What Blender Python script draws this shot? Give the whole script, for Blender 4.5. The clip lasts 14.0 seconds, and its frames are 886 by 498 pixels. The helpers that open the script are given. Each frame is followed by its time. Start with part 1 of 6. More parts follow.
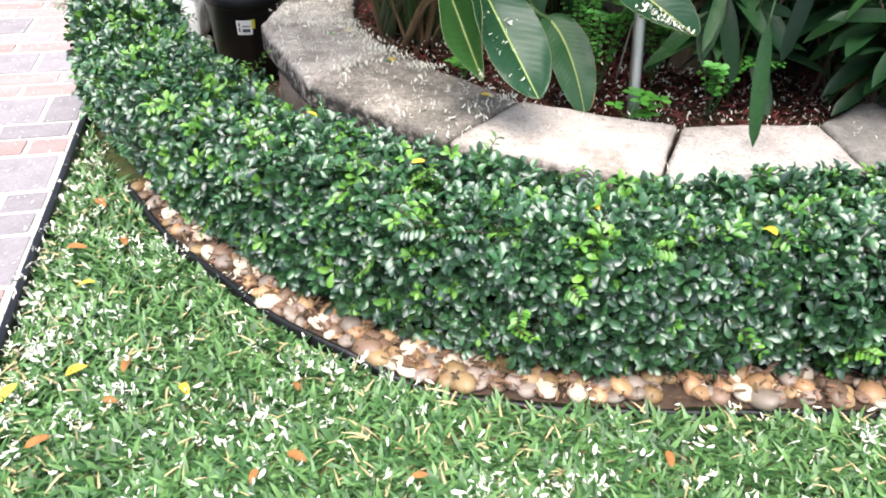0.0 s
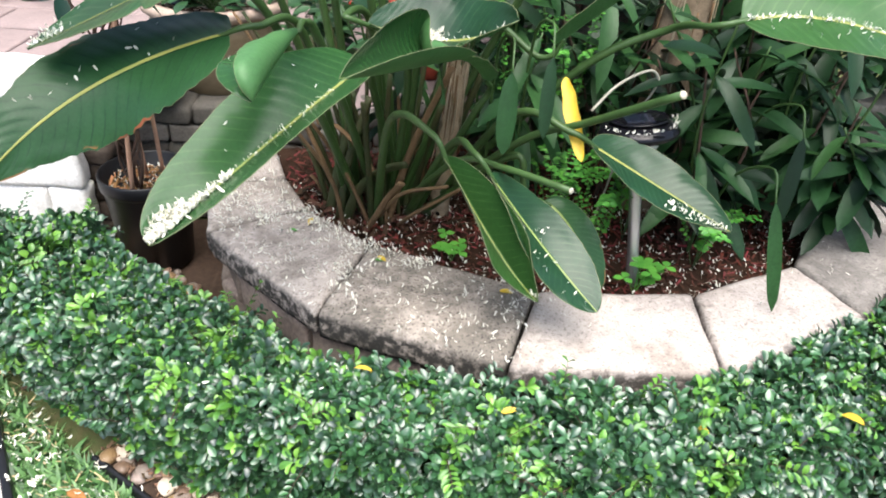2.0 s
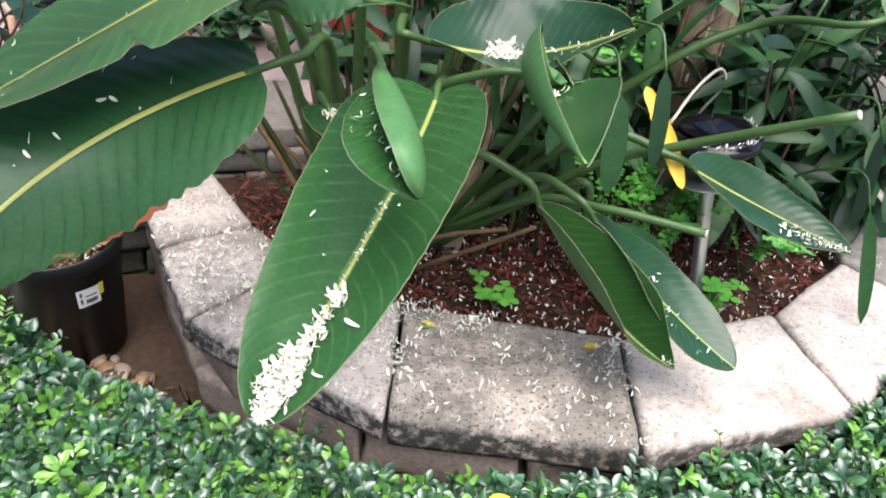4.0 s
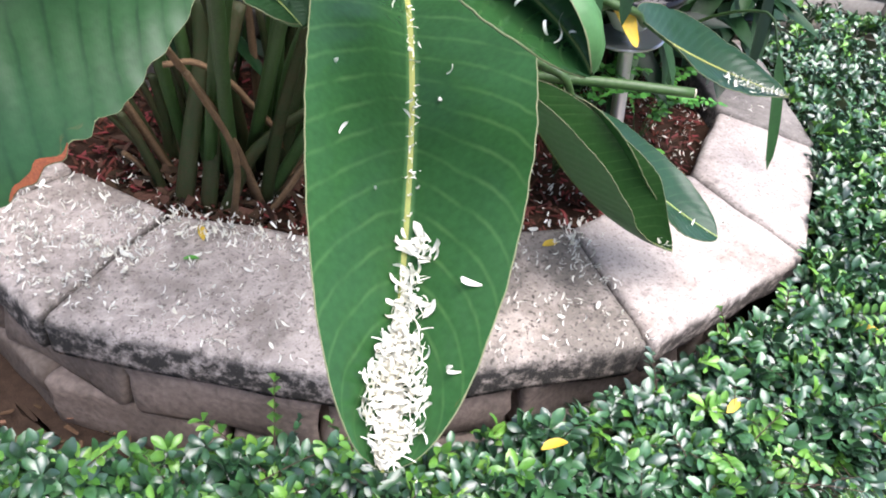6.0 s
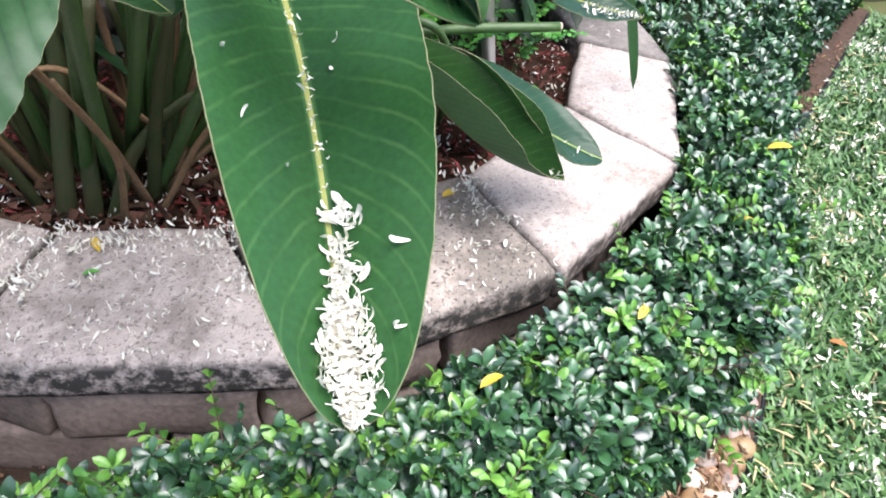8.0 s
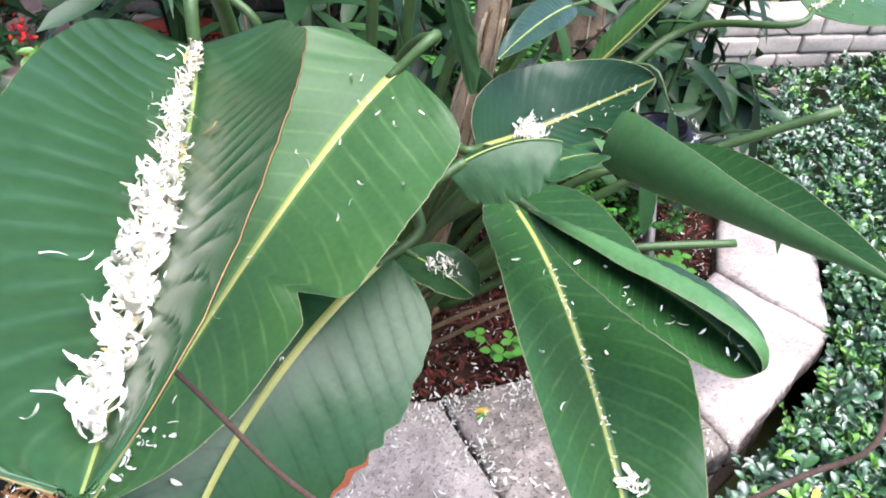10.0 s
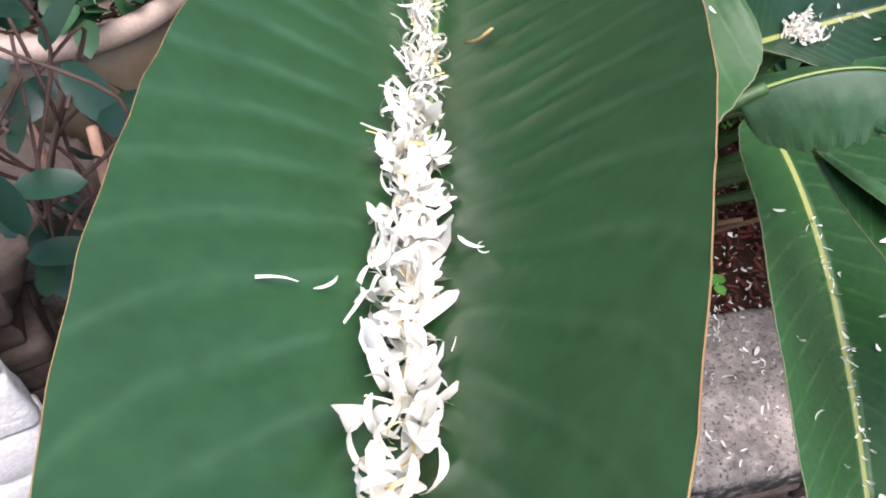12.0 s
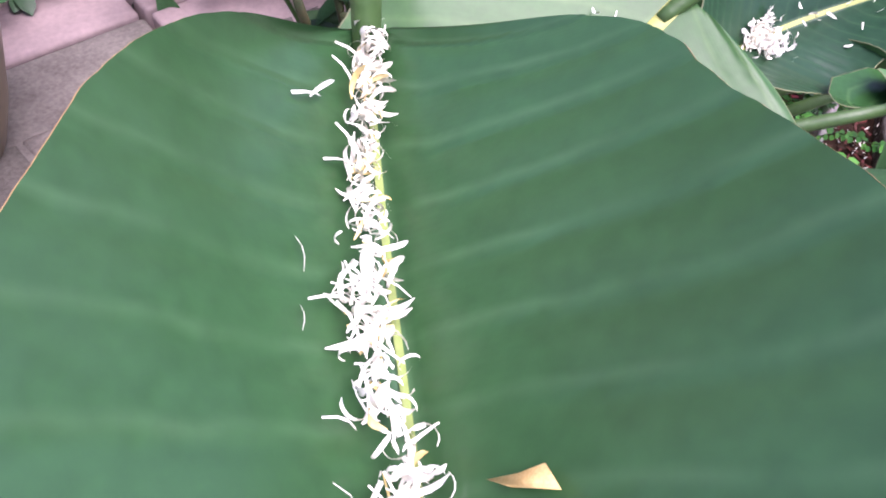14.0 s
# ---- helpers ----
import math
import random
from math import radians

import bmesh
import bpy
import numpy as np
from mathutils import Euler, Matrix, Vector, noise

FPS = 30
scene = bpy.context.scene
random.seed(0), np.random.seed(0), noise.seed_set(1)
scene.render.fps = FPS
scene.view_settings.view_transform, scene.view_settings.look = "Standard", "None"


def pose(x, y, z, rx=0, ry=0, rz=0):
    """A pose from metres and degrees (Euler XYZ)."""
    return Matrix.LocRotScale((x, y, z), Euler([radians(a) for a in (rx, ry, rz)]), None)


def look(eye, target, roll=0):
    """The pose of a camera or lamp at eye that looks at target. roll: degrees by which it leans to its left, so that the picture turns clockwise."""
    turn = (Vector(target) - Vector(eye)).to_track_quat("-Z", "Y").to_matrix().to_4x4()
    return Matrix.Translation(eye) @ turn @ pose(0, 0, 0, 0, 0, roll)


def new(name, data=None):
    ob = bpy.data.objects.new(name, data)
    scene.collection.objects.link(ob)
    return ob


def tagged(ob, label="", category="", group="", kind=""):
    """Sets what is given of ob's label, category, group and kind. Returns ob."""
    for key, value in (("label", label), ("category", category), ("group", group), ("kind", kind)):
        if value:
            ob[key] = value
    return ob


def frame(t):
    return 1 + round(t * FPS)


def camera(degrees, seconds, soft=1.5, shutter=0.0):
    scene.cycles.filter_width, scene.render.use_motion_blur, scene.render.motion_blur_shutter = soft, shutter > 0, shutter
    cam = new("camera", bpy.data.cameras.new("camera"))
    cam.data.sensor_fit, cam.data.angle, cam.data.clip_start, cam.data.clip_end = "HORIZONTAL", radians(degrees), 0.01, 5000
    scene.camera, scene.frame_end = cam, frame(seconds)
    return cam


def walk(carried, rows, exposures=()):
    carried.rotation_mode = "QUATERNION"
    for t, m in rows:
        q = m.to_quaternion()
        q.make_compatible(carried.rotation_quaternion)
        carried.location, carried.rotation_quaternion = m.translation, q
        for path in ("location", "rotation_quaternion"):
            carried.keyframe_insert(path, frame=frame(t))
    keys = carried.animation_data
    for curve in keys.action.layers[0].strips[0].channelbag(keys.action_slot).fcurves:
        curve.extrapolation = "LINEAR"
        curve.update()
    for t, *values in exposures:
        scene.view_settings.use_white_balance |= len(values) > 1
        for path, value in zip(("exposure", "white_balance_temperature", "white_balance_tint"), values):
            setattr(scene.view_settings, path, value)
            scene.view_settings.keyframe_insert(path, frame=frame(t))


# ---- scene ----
cam = camera(62.3, 14.0, 1.9)
PATH = [
    (0, (0.549, 0.804, 0.997), (0.015, 2.346, -0.159), 2.4),
    (0.5, (0.457, 0.799, 1.135), (-0.01, 2.319, -0.078), 0.7),
    (1, (0.31, 0.886, 1.174), (-0.046, 2.418, -0.062), 2.7),
    (1.5, (0.169, 0.961, 1.223), (-0.113, 2.563, 0.059), 3.5),
    (2, (-0.039, 0.995, 1.265), (-0.02, 2.68, 0.187), 3.3),
    (2.5, (-0.163, 1.06, 1.261), (0.058, 2.749, 0.214), 6.1),
    (3, (-0.28, 1.218, 1.264), (-0.025, 2.846, 0.131), 7.4),
    (3.2, (-0.329, 1.262, 1.252), (-0.042, 2.884, 0.117), 7.2),
    (5.3, (-0.624, 1.643, 1.164), (0.318, 2.908, -0.067), 8.6),
    (5.5, (-0.646, 1.673, 1.118), (0.357, 2.87, -0.131), 9.8),
    (6, (-0.652, 1.735, 1.052), (0.409, 2.851, -0.225), 11.3),
    (6.5, (-0.652, 1.744, 1.005), (0.425, 2.817, -0.294), 12.8),
    (7, (-0.65, 1.732, 1.001), (0.532, 2.68, -0.305), 10.2),
    (7.2, (-0.649, 1.726, 0.998), (0.586, 2.582, -0.322), 10.4),
    (9.3, (-0.785, 1.83, 1.248), (0.436, 2.794, -0.009), 4.1),
    (9.5, (-0.797, 1.851, 1.27), (0.429, 2.838, 0.035), 3.4),
    (10, (-0.853, 1.881, 1.33), (0.307, 2.978, 0.126), 3.8),
    (10.5, (-0.867, 1.929, 1.329), (0.215, 3.094, 0.116), 3.1),
    (11, (-0.857, 1.98, 1.295), (0.053, 3.152, -0.047), 2.3),
    (11.5, (-0.847, 2.019, 1.282), (-0.013, 3.182, -0.115), 2.1),
    (12, (-0.82, 2.049, 1.279), (-0.093, 3.148, -0.225), 3.3),
    (12.5, (-0.797, 2.082, 1.276), (-0.148, 3.17, -0.272), 2.3),
    (13, (-0.766, 2.141, 1.273), (-0.124, 3.165, -0.32), 2.0),
    (13.5, (-0.74, 2.206, 1.269), (0.031, 3.098, -0.346), 7.0),
    (14, (-0.715, 2.252, 1.25), (0.167, 3.06, -0.353), 7.9),
]
walk(cam, [(t, look(eye, target, roll)) for t, eye, target, roll in PATH],
     [(0, 1.9, 6500, 10), (3.2, 1.9, 6500, 10), (5.5, 1.97, 6250, 18), (7, 1.97, 6250, 17), (9.5, 2.0, 6150, 19), (10, 2.12, 6100, 20), (10.5, 2.14, 6050, 20),
      (11.5, 1.87, 6100, 23), (12, 1.6, 6200, 22), (12.5, 1.42, 6250, 22), (13, 1.52, 6200, 23), (13.5, 1.94, 6100, 36), (14, 2.16, 6050, 40)])

# ---- light ----
world = bpy.data.worlds.new("overcast_sky")
scene.world = world
world.use_nodes = True
wn = world.node_tree.nodes
sky = wn.new("ShaderNodeTexSky")
sky.sky_type = "NISHITA"
sky.sun_disc = False
sky.sun_elevation, sky.sun_rotation = radians(71), radians(172)
sky.air_density, sky.dust_density = 1.0, 3.0
wn["Background"].inputs["Strength"].default_value = 0.088
world.node_tree.links.new(sky.outputs[0], wn["Background"].inputs[0])
sun = new("sun", bpy.data.lights.new("sun", "SUN"))
sun.data.energy, sun.data.angle, sun.data.color = 2.2, radians(62), (1.0, 0.97, 0.93)
sun.matrix_world = look((0.22, 0.49, 5.0), (0.0, 2.2, 0.0))
scene.view_settings.exposure = 1.9


# ---- materials ----
def mat(name, base, rough=0.6, spec=0.5, scale=30.0, vary=0.25, bump=0.2, fine=8.0, tint=None, island=0.0, obrand=0.0, trans=0.0):
    """Noise at two scales over a base colour, with fine relief."""
    m = bpy.data.materials.new(name)
    m.use_nodes = True
    nt = m.node_tree
    n, ln = nt.nodes, nt.links
    b = n["Principled BSDF"]
    co = n.new("ShaderNodeTexCoord")
    n1, n2 = n.new("ShaderNodeTexNoise"), n.new("ShaderNodeTexNoise")
    n1.inputs["Scale"].default_value, n2.inputs["Scale"].default_value = scale, scale * fine
    n1.inputs["Detail"].default_value, n2.inputs["Detail"].default_value = 5.0, 4.0
    for t in (n1, n2):
        ln.new(co.outputs["Object"], t.inputs["Vector"])
    mix = n.new("ShaderNodeMix")
    mix.data_type = "RGBA"
    t2 = tint or tuple(c * (1 - vary) for c in base)
    mix.inputs[6].default_value, mix.inputs[7].default_value = (*base, 1), (*t2, 1)
    add = n.new("ShaderNodeMath")
    add.operation = "MULTIPLY_ADD"
    add.inputs[1].default_value = 0.5
    ln.new(n2.outputs[0], add.inputs[0])
    half = n.new("ShaderNodeMath")
    half.operation = "MULTIPLY"
    half.inputs[1].default_value = 0.5
    ln.new(n1.outputs[0], half.inputs[0])
    ln.new(half.outputs[0], add.inputs[2])
    ramp = n.new("ShaderNodeMapRange")
    ramp.inputs[1].default_value, ramp.inputs[2].default_value = 0.32, 0.68
    ln.new(add.outputs[0], ramp.inputs[0])
    ln.new(ramp.outputs[0], mix.inputs[0])
    colour = mix.outputs[2]
    if island or obrand:
        hsv = n.new("ShaderNodeHueSaturation")
        if island:
            g = n.new("ShaderNodeNewGeometry")
            rnd = g.outputs["Random Per Island"]
        else:
            rnd = n.new("ShaderNodeObjectInfo").outputs["Random"]
        k = island or obrand
        r = n.new("ShaderNodeMapRange")
        r.inputs[3].default_value, r.inputs[4].default_value = 1 - k, 1 + k
        ln.new(rnd, r.inputs[0])
        ln.new(r.outputs[0], hsv.inputs["Value"])
        h = n.new("ShaderNodeMapRange")
        h.inputs[3].default_value, h.inputs[4].default_value = 0.5 + 0.03 * k, 0.5 - 0.04 * k
        ln.new(rnd, h.inputs[0])
        ln.new(h.outputs[0], hsv.inputs["Hue"])
        ln.new(colour, hsv.inputs["Color"])
        colour = hsv.outputs[0]
    ln.new(colour, b.inputs["Base Color"])
    b.inputs["Roughness"].default_value = rough
    b.inputs["Specular IOR Level"].default_value = spec
    if trans:
        b.inputs["Subsurface Weight"].default_value = trans
        b.inputs["Subsurface Radius"].default_value = (0.004, 0.006, 0.002)
        b.inputs["Subsurface Scale"].default_value = 1.0
    bp = n.new("ShaderNodeBump")
    bp.inputs["Strength"].default_value = bump
    bp.inputs["Distance"].default_value = 0.004
    ln.new(add.outputs[0], bp.inputs["Height"])
    ln.new(bp.outputs[0], b.inputs["Normal"])
    return m


def blade_mat(name, base, pale, rough=0.36, veins=20.0, spec=0.42, scorch_from=0.70, mark=0.26, width=0.12):
    """Big waxy leaf: side veins in the tone of pale that sweep to the tip, blotches, dry brown rim spots."""
    m = mat(name, base, rough, spec, 14.0, 0.32, 0.05, 12.0)
    nt = m.node_tree
    n, ln = nt.nodes, nt.links
    b = n["Principled BSDF"]
    src = b.inputs["Base Color"].links[0].from_socket
    uv = n.new("ShaderNodeUVMap")
    sep = n.new("ShaderNodeSeparateXYZ")
    ln.new(uv.outputs[0], sep.inputs[0])
    ab = n.new("ShaderNodeMath")
    ab.operation = "ABSOLUTE"
    ln.new(sep.outputs[0], ab.inputs[0])
    nz = n.new("ShaderNodeTexNoise")
    nz.inputs["Scale"].default_value = 5.0
    ln.new(uv.outputs[0], nz.inputs["Vector"])
    wob = n.new("ShaderNodeMath")
    wob.operation = "MULTIPLY_ADD"
    wob.inputs[1].default_value = 0.012
    ln.new(nz.outputs[0], wob.inputs[0])
    ln.new(sep.outputs[1], wob.inputs[2])
    fr = n.new("ShaderNodeMath")
    fr.operation = "MULTIPLY"
    fr.inputs[1].default_value = veins
    ln.new(wob.outputs[0], fr.inputs[0])
    pp = n.new("ShaderNodeMath")
    pp.operation = "PINGPONG"
    pp.inputs[1].default_value = 0.5
    ln.new(fr.outputs[0], pp.inputs[0])
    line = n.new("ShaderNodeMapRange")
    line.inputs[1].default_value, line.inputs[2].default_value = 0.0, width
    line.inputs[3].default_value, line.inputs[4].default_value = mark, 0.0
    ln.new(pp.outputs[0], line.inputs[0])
    fine = n.new("ShaderNodeMath")
    fine.operation = "MULTIPLY"
    fine.inputs[1].default_value = veins * 9
    ln.new(wob.outputs[0], fine.inputs[0])
    fp = n.new("ShaderNodeMath")
    fp.operation = "PINGPONG"
    fp.inputs[1].default_value = 0.5
    ln.new(fine.outputs[0], fp.inputs[0])
    mx = n.new("ShaderNodeMix")
    mx.data_type = "RGBA"
    mx.inputs[7].default_value = (*pale, 1)
    # veins fade in and out, and the blade pales beside the midrib
    vn = n.new("ShaderNodeTexNoise")
    vn.inputs["Scale"].default_value = 3.5
    ln.new(uv.outputs[0], vn.inputs["Vector"])
    vr = n.new("ShaderNodeMapRange")
    vr.inputs[1].default_value, vr.inputs[2].default_value = 0.30, 0.70
    ln.new(vn.outputs[0], vr.inputs[0])
    vm = n.new("ShaderNodeMath")
    vm.operation = "MULTIPLY"
    ln.new(line.outputs[0], vm.inputs[0])
    ln.new(vr.outputs[0], vm.inputs[1])
    ln.new(vm.outputs[0], mx.inputs[0])
    ln.new(src, mx.inputs[6])
    near = n.new("ShaderNodeMapRange")
    near.inputs[1].default_value, near.inputs[2].default_value = 0.0, 0.07
    near.inputs[3].default_value, near.inputs[4].default_value = 0.5, 0.0
    ln.new(ab.outputs[0], near.inputs[0])
    halo = n.new("ShaderNodeMix")
    halo.data_type = "RGBA"
    halo.inputs[7].default_value = (*[c * 1.1 for c in pale], 1)
    ln.new(near.outputs[0], halo.inputs[0])
    ln.new(mx.outputs[2], halo.inputs[6])
    # dry brown scorch along the rim, in ragged patches
    rimm = n.new("ShaderNodeMapRange")
    rimm.inputs[1].default_value, rimm.inputs[2].default_value = 0.90, 0.985
    ln.new(ab.outputs[0], rimm.inputs[0])
    sc = n.new("ShaderNodeTexNoise")
    sc.inputs["Scale"].default_value, sc.inputs["Detail"].default_value = 4.5, 6.0
    ln.new(uv.outputs[0], sc.inputs["Vector"])
    scr = n.new("ShaderNodeMapRange")
    scr.inputs[1].default_value, scr.inputs[2].default_value = scorch_from, scorch_from + 0.04
    ln.new(sc.outputs[0], scr.inputs[0])
    scorch = n.new("ShaderNodeMath")
    scorch.operation = "MULTIPLY"
    ln.new(rimm.outputs[0], scorch.inputs[0])
    ln.new(scr.outputs[0], scorch.inputs[1])
    mx2 = n.new("ShaderNodeMix")
    mx2.data_type = "RGBA"
    mx2.inputs[7].default_value = (0.30, 0.10, 0.035, 1)
    ln.new(scorch.outputs[0], mx2.inputs[0])
    ln.new(halo.outputs[2], mx2.inputs[6])
    ln.new(mx2.outputs[2], b.inputs["Base Color"])
    bp = n.new("ShaderNodeBump")
    bp.inputs["Strength"].default_value = 0.022
    bp.inputs["Distance"].default_value = 0.0008
    ln.new(fp.outputs[0], bp.inputs["Height"])
    old = b.inputs["Normal"].links[0].from_socket
    ln.new(old, bp.inputs["Normal"])
    ln.new(bp.outputs[0], b.inputs["Normal"])
    return m


M_LEAF = blade_mat("waxy_leaf", (0.021, 0.073, 0.020), (0.11, 0.21, 0.07), 0.27, 20.0, 0.23)
M_LEAFK = blade_mat("smooth_waxy_leaf", (0.0215, 0.071, 0.0225), (0.085, 0.17, 0.08), 0.29, 20.0, 0.45, mark=0.21, width=0.13)
M_LEAF2 = blade_mat("waxy_leaf_light", (0.030, 0.090, 0.022), (0.14, 0.24, 0.075), 0.32, 18.0, 0.28)
M_LEAF4 = blade_mat("dull_leaf", (0.019, 0.068, 0.022), (0.09, 0.18, 0.07), 0.36, 20.0, 0.25, 0.60)
# near-black vein tone here paints the shade in the pleat grooves
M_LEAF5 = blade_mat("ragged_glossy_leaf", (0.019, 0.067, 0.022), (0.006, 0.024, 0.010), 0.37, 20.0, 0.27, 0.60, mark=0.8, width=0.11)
M_LEAF6 = blade_mat("dark_waxy_leaf", (0.013, 0.047, 0.020), (0.07, 0.14, 0.06), 0.28, 20.0, 0.30, 0.70)
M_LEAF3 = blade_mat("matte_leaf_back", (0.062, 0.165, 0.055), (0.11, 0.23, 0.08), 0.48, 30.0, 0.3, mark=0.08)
M_RIB = mat("leaf_midrib", (0.27, 0.265, 0.065), 0.5, 0.4, 40, 0.25, 0.1, tint=(0.20, 0.24, 0.06))
M_RIB2 = mat("leaf_midrib_green", (0.22, 0.29, 0.08), 0.5, 0.4, 40, 0.25, 0.1)
M_RIM = mat("leaf_rim", (0.17, 0.17, 0.09), 0.6, 0.3, 60, 0.5, 0.1, tint=(0.10, 0.13, 0.06))
M_RIM2 = mat("leaf_rim_red", (0.22, 0.115, 0.06), 0.6, 0.3, 60, 0.5, 0.1, tint=(0.30, 0.22, 0.08))
M_STALK2 = mat("old_leaf_stalk", (0.022, 0.045, 0.013), 0.6, 0.25, 25, 0.6, 0.5, tint=(0.05, 0.042, 0.018))
M_SHEATH = mat("dry_sheath", (0.085, 0.05, 0.028), 0.85, 0.2, 60, 0.6, 0.5, island=0.8)
M_STALK = mat("leaf_stalk", (0.048, 0.102, 0.027), 0.45, 0.4, 25, 0.4, 0.2)
M_DRYSTALK = mat("dry_stalk", (0.20, 0.125, 0.065), 0.8, 0.2, 30, 0.5, 0.4)
M_DRY = mat("dead_leaf", (0.33, 0.16, 0.05), 0.75, 0.2, 60, 0.5, 0.3, island=0.5)
M_YELLOW = mat("yellow_leaf", (0.66, 0.42, 0.03), 0.5, 0.3, 60, 0.25, 0.3, tint=(0.42, 0.32, 0.05))
M_PETAL = mat("white_petal", (0.70, 0.70, 0.645), 0.6, 0.3, 60, 0.08, 0.1, tint=(0.68, 0.65, 0.50), island=0.12)
M_HEDGE = mat("hedge_leaf", (0.034, 0.108, 0.042), 0.34, 1.0, 14, 0.45, 0.05, island=0.6)
M_HEDGE2 = mat("hedge_new_leaf", (0.105, 0.27, 0.04), 0.3, 0.5, 14, 0.3, 0.05, island=0.45)
M_TWIG = mat("twig_bark", (0.085, 0.055, 0.042), 0.85, 0.2, 60, 0.4, 0.4)
# shade inside the hedge, put into the colour
M_DARK = mat("hedge_inner_shade", (0.02, 0.03, 0.012), 0.9, 0.1, 30, 0.5, 0.5)
M_GRASS = mat("grass_blade", (0.082, 0.192, 0.058), 0.42, 0.4, 6, 0.4, 0.05, island=0.6)
M_LAWN = mat("lawn_soil", (0.045, 0.085, 0.025), 0.9, 0.1, 40, 0.6, 0.8, tint=(0.10, 0.08, 0.04))
M_SOIL = mat("soil", (0.05, 0.028, 0.018), 0.95, 0.1, 60, 0.5, 0.9)
M_MULCH = mat("red_mulch", (0.15, 0.034, 0.02), 0.85, 0.2, 9, 0.5, 0.4, tint=(0.055, 0.036, 0.025), island=0.7)
def stone_mat(name, base, stain, cover, speck, lichen):
    """Cast stone: pale ground, blotchy stains, dark pits, ragged black lichen on the outer lip."""
    m = mat(name, base, 0.9, 0.2, 10, 0.22, 0.9, fine=30)
    nt = m.node_tree
    n, ln = nt.nodes, nt.links
    b = n["Principled BSDF"]
    colour = b.inputs["Base Color"].links[0].from_socket
    co = n.new("ShaderNodeTexCoord")

    def layer(colour, scale, lo, hi, tint, amount, detail=8.0, extra=None):
        t = n.new("ShaderNodeTexNoise")
        t.inputs["Scale"].default_value, t.inputs["Detail"].default_value, t.inputs["Roughness"].default_value = scale, detail, 0.68
        ln.new(co.outputs["Object"], t.inputs["Vector"])
        r = n.new("ShaderNodeMapRange")
        r.inputs[1].default_value, r.inputs[2].default_value, r.inputs[4].default_value = lo, hi, amount
        ln.new(t.outputs[0], r.inputs[0])
        fac = r.outputs[0]
        if extra is not None:
            k = n.new("ShaderNodeMath")
            k.operation = "MULTIPLY"
            ln.new(fac, k.inputs[0])
            ln.new(extra, k.inputs[1])
            fac = k.outputs[0]
        x = n.new("ShaderNodeMix")
        x.data_type = "RGBA"
        x.inputs[7].default_value = (*tint, 1)
        ln.new(fac, x.inputs[0])
        ln.new(colour, x.inputs[6])
        return x.outputs[2]
    colour = layer(colour, 6.0, 0.60 - cover * 0.3, 0.76 - cover * 0.3, stain, 0.8)
    colour = layer(colour, 38.0, 0.56, 0.66, tuple(c * 0.5 for c in stain), 0.6 * cover + 0.2, 10.0)
    colour = layer(colour, 150.0, 0.56, 0.63, tuple(c * 0.4 for c in stain), speck, 3.0)
    colour = layer(colour, 40.0, 0.58, 0.70, tuple(min(1, c * 1.25) for c in base), 0.5, 4.0)
    sep = n.new("ShaderNodeSeparateXYZ")
    ln.new(co.outputs["Object"], sep.inputs[0])
    band = n.new("ShaderNodeMapRange")
    band.inputs[1].default_value, band.inputs[2].default_value = CAP_TOP + 0.003, CAP_TOP - 0.020
    ln.new(sep.outputs[2], band.inputs[0])
    colour = layer(colour, 48.0, 0.37, 0.53, (0.035, 0.034, 0.030), lichen, 8.0, band.outputs[0])
    ln.new(colour, b.inputs["Base Color"])
    return m


CAP_TOP = 0.32
M_CAP_DARK = stone_mat("cast_stone_stained", (0.43, 0.375, 0.32), (0.14, 0.125, 0.105), 0.7, 0.9, 0.97)
M_CAP_MID = stone_mat("cast_stone_worn", (0.52, 0.455, 0.40), (0.22, 0.19, 0.16), 0.50, 0.66, 0.97)
M_CAP_PALE = stone_mat("cast_stone_pale", (0.50, 0.445, 0.40), (0.28, 0.235, 0.20), 0.42, 0.55, 0.8)
M_CAP_GREY = stone_mat("cast_stone_grey", (0.32, 0.295, 0.265), (0.17, 0.155, 0.14), 0.65, 0.5, 0.8)
M_BLOCK = mat("wall_block", (0.33, 0.27, 0.23), 0.9, 0.2, 12, 0.55, 0.9, fine=8, obrand=0.2)
M_PAVER_R = mat("paver_red", (0.37, 0.265, 0.255), 0.85, 0.2, 14, 0.3, 0.4, obrand=0.15)
M_PAVER_G = mat("paver_grey", (0.29, 0.265, 0.28), 0.85, 0.2, 14, 0.3, 0.4, obrand=0.15)
M_SAND = mat("joint_sand", (0.74, 0.71, 0.66), 0.95, 0.1, 120, 0.4, 0.5)
M_BLACK = mat("black_plastic", (0.010, 0.010, 0.011), 0.38, 0.3, 30, 0.3, 0.1)
M_CAPB = mat("glossy_black_plastic", (0.006, 0.006, 0.008), 0.12, 0.25, 30, 0.2, 0.03)
M_PEBBLES = [mat("pebble_tan", (0.38, 0.25, 0.125), 0.4, 0.4, 30, 0.3, 0.15, obrand=0.3), mat("pebble_brown", (0.21, 0.135, 0.09), 0.38, 0.4, 30, 0.4, 0.15, obrand=0.3),
             mat("pebble_cream", (0.60, 0.50, 0.38), 0.42, 0.4, 30, 0.2, 0.15, obrand=0.2), mat("pebble_mauve", (0.27, 0.215, 0.175), 0.42, 0.4, 30, 0.3, 0.15, obrand=0.25),
             mat("pebble_amber", (0.36, 0.22, 0.11), 0.38, 0.4, 30, 0.4, 0.15, obrand=0.3)]
M_STRAW = mat("straw_blade", (0.46, 0.38, 0.20), 0.7, 0.2, 6, 0.3, 0.05, island=0.3)
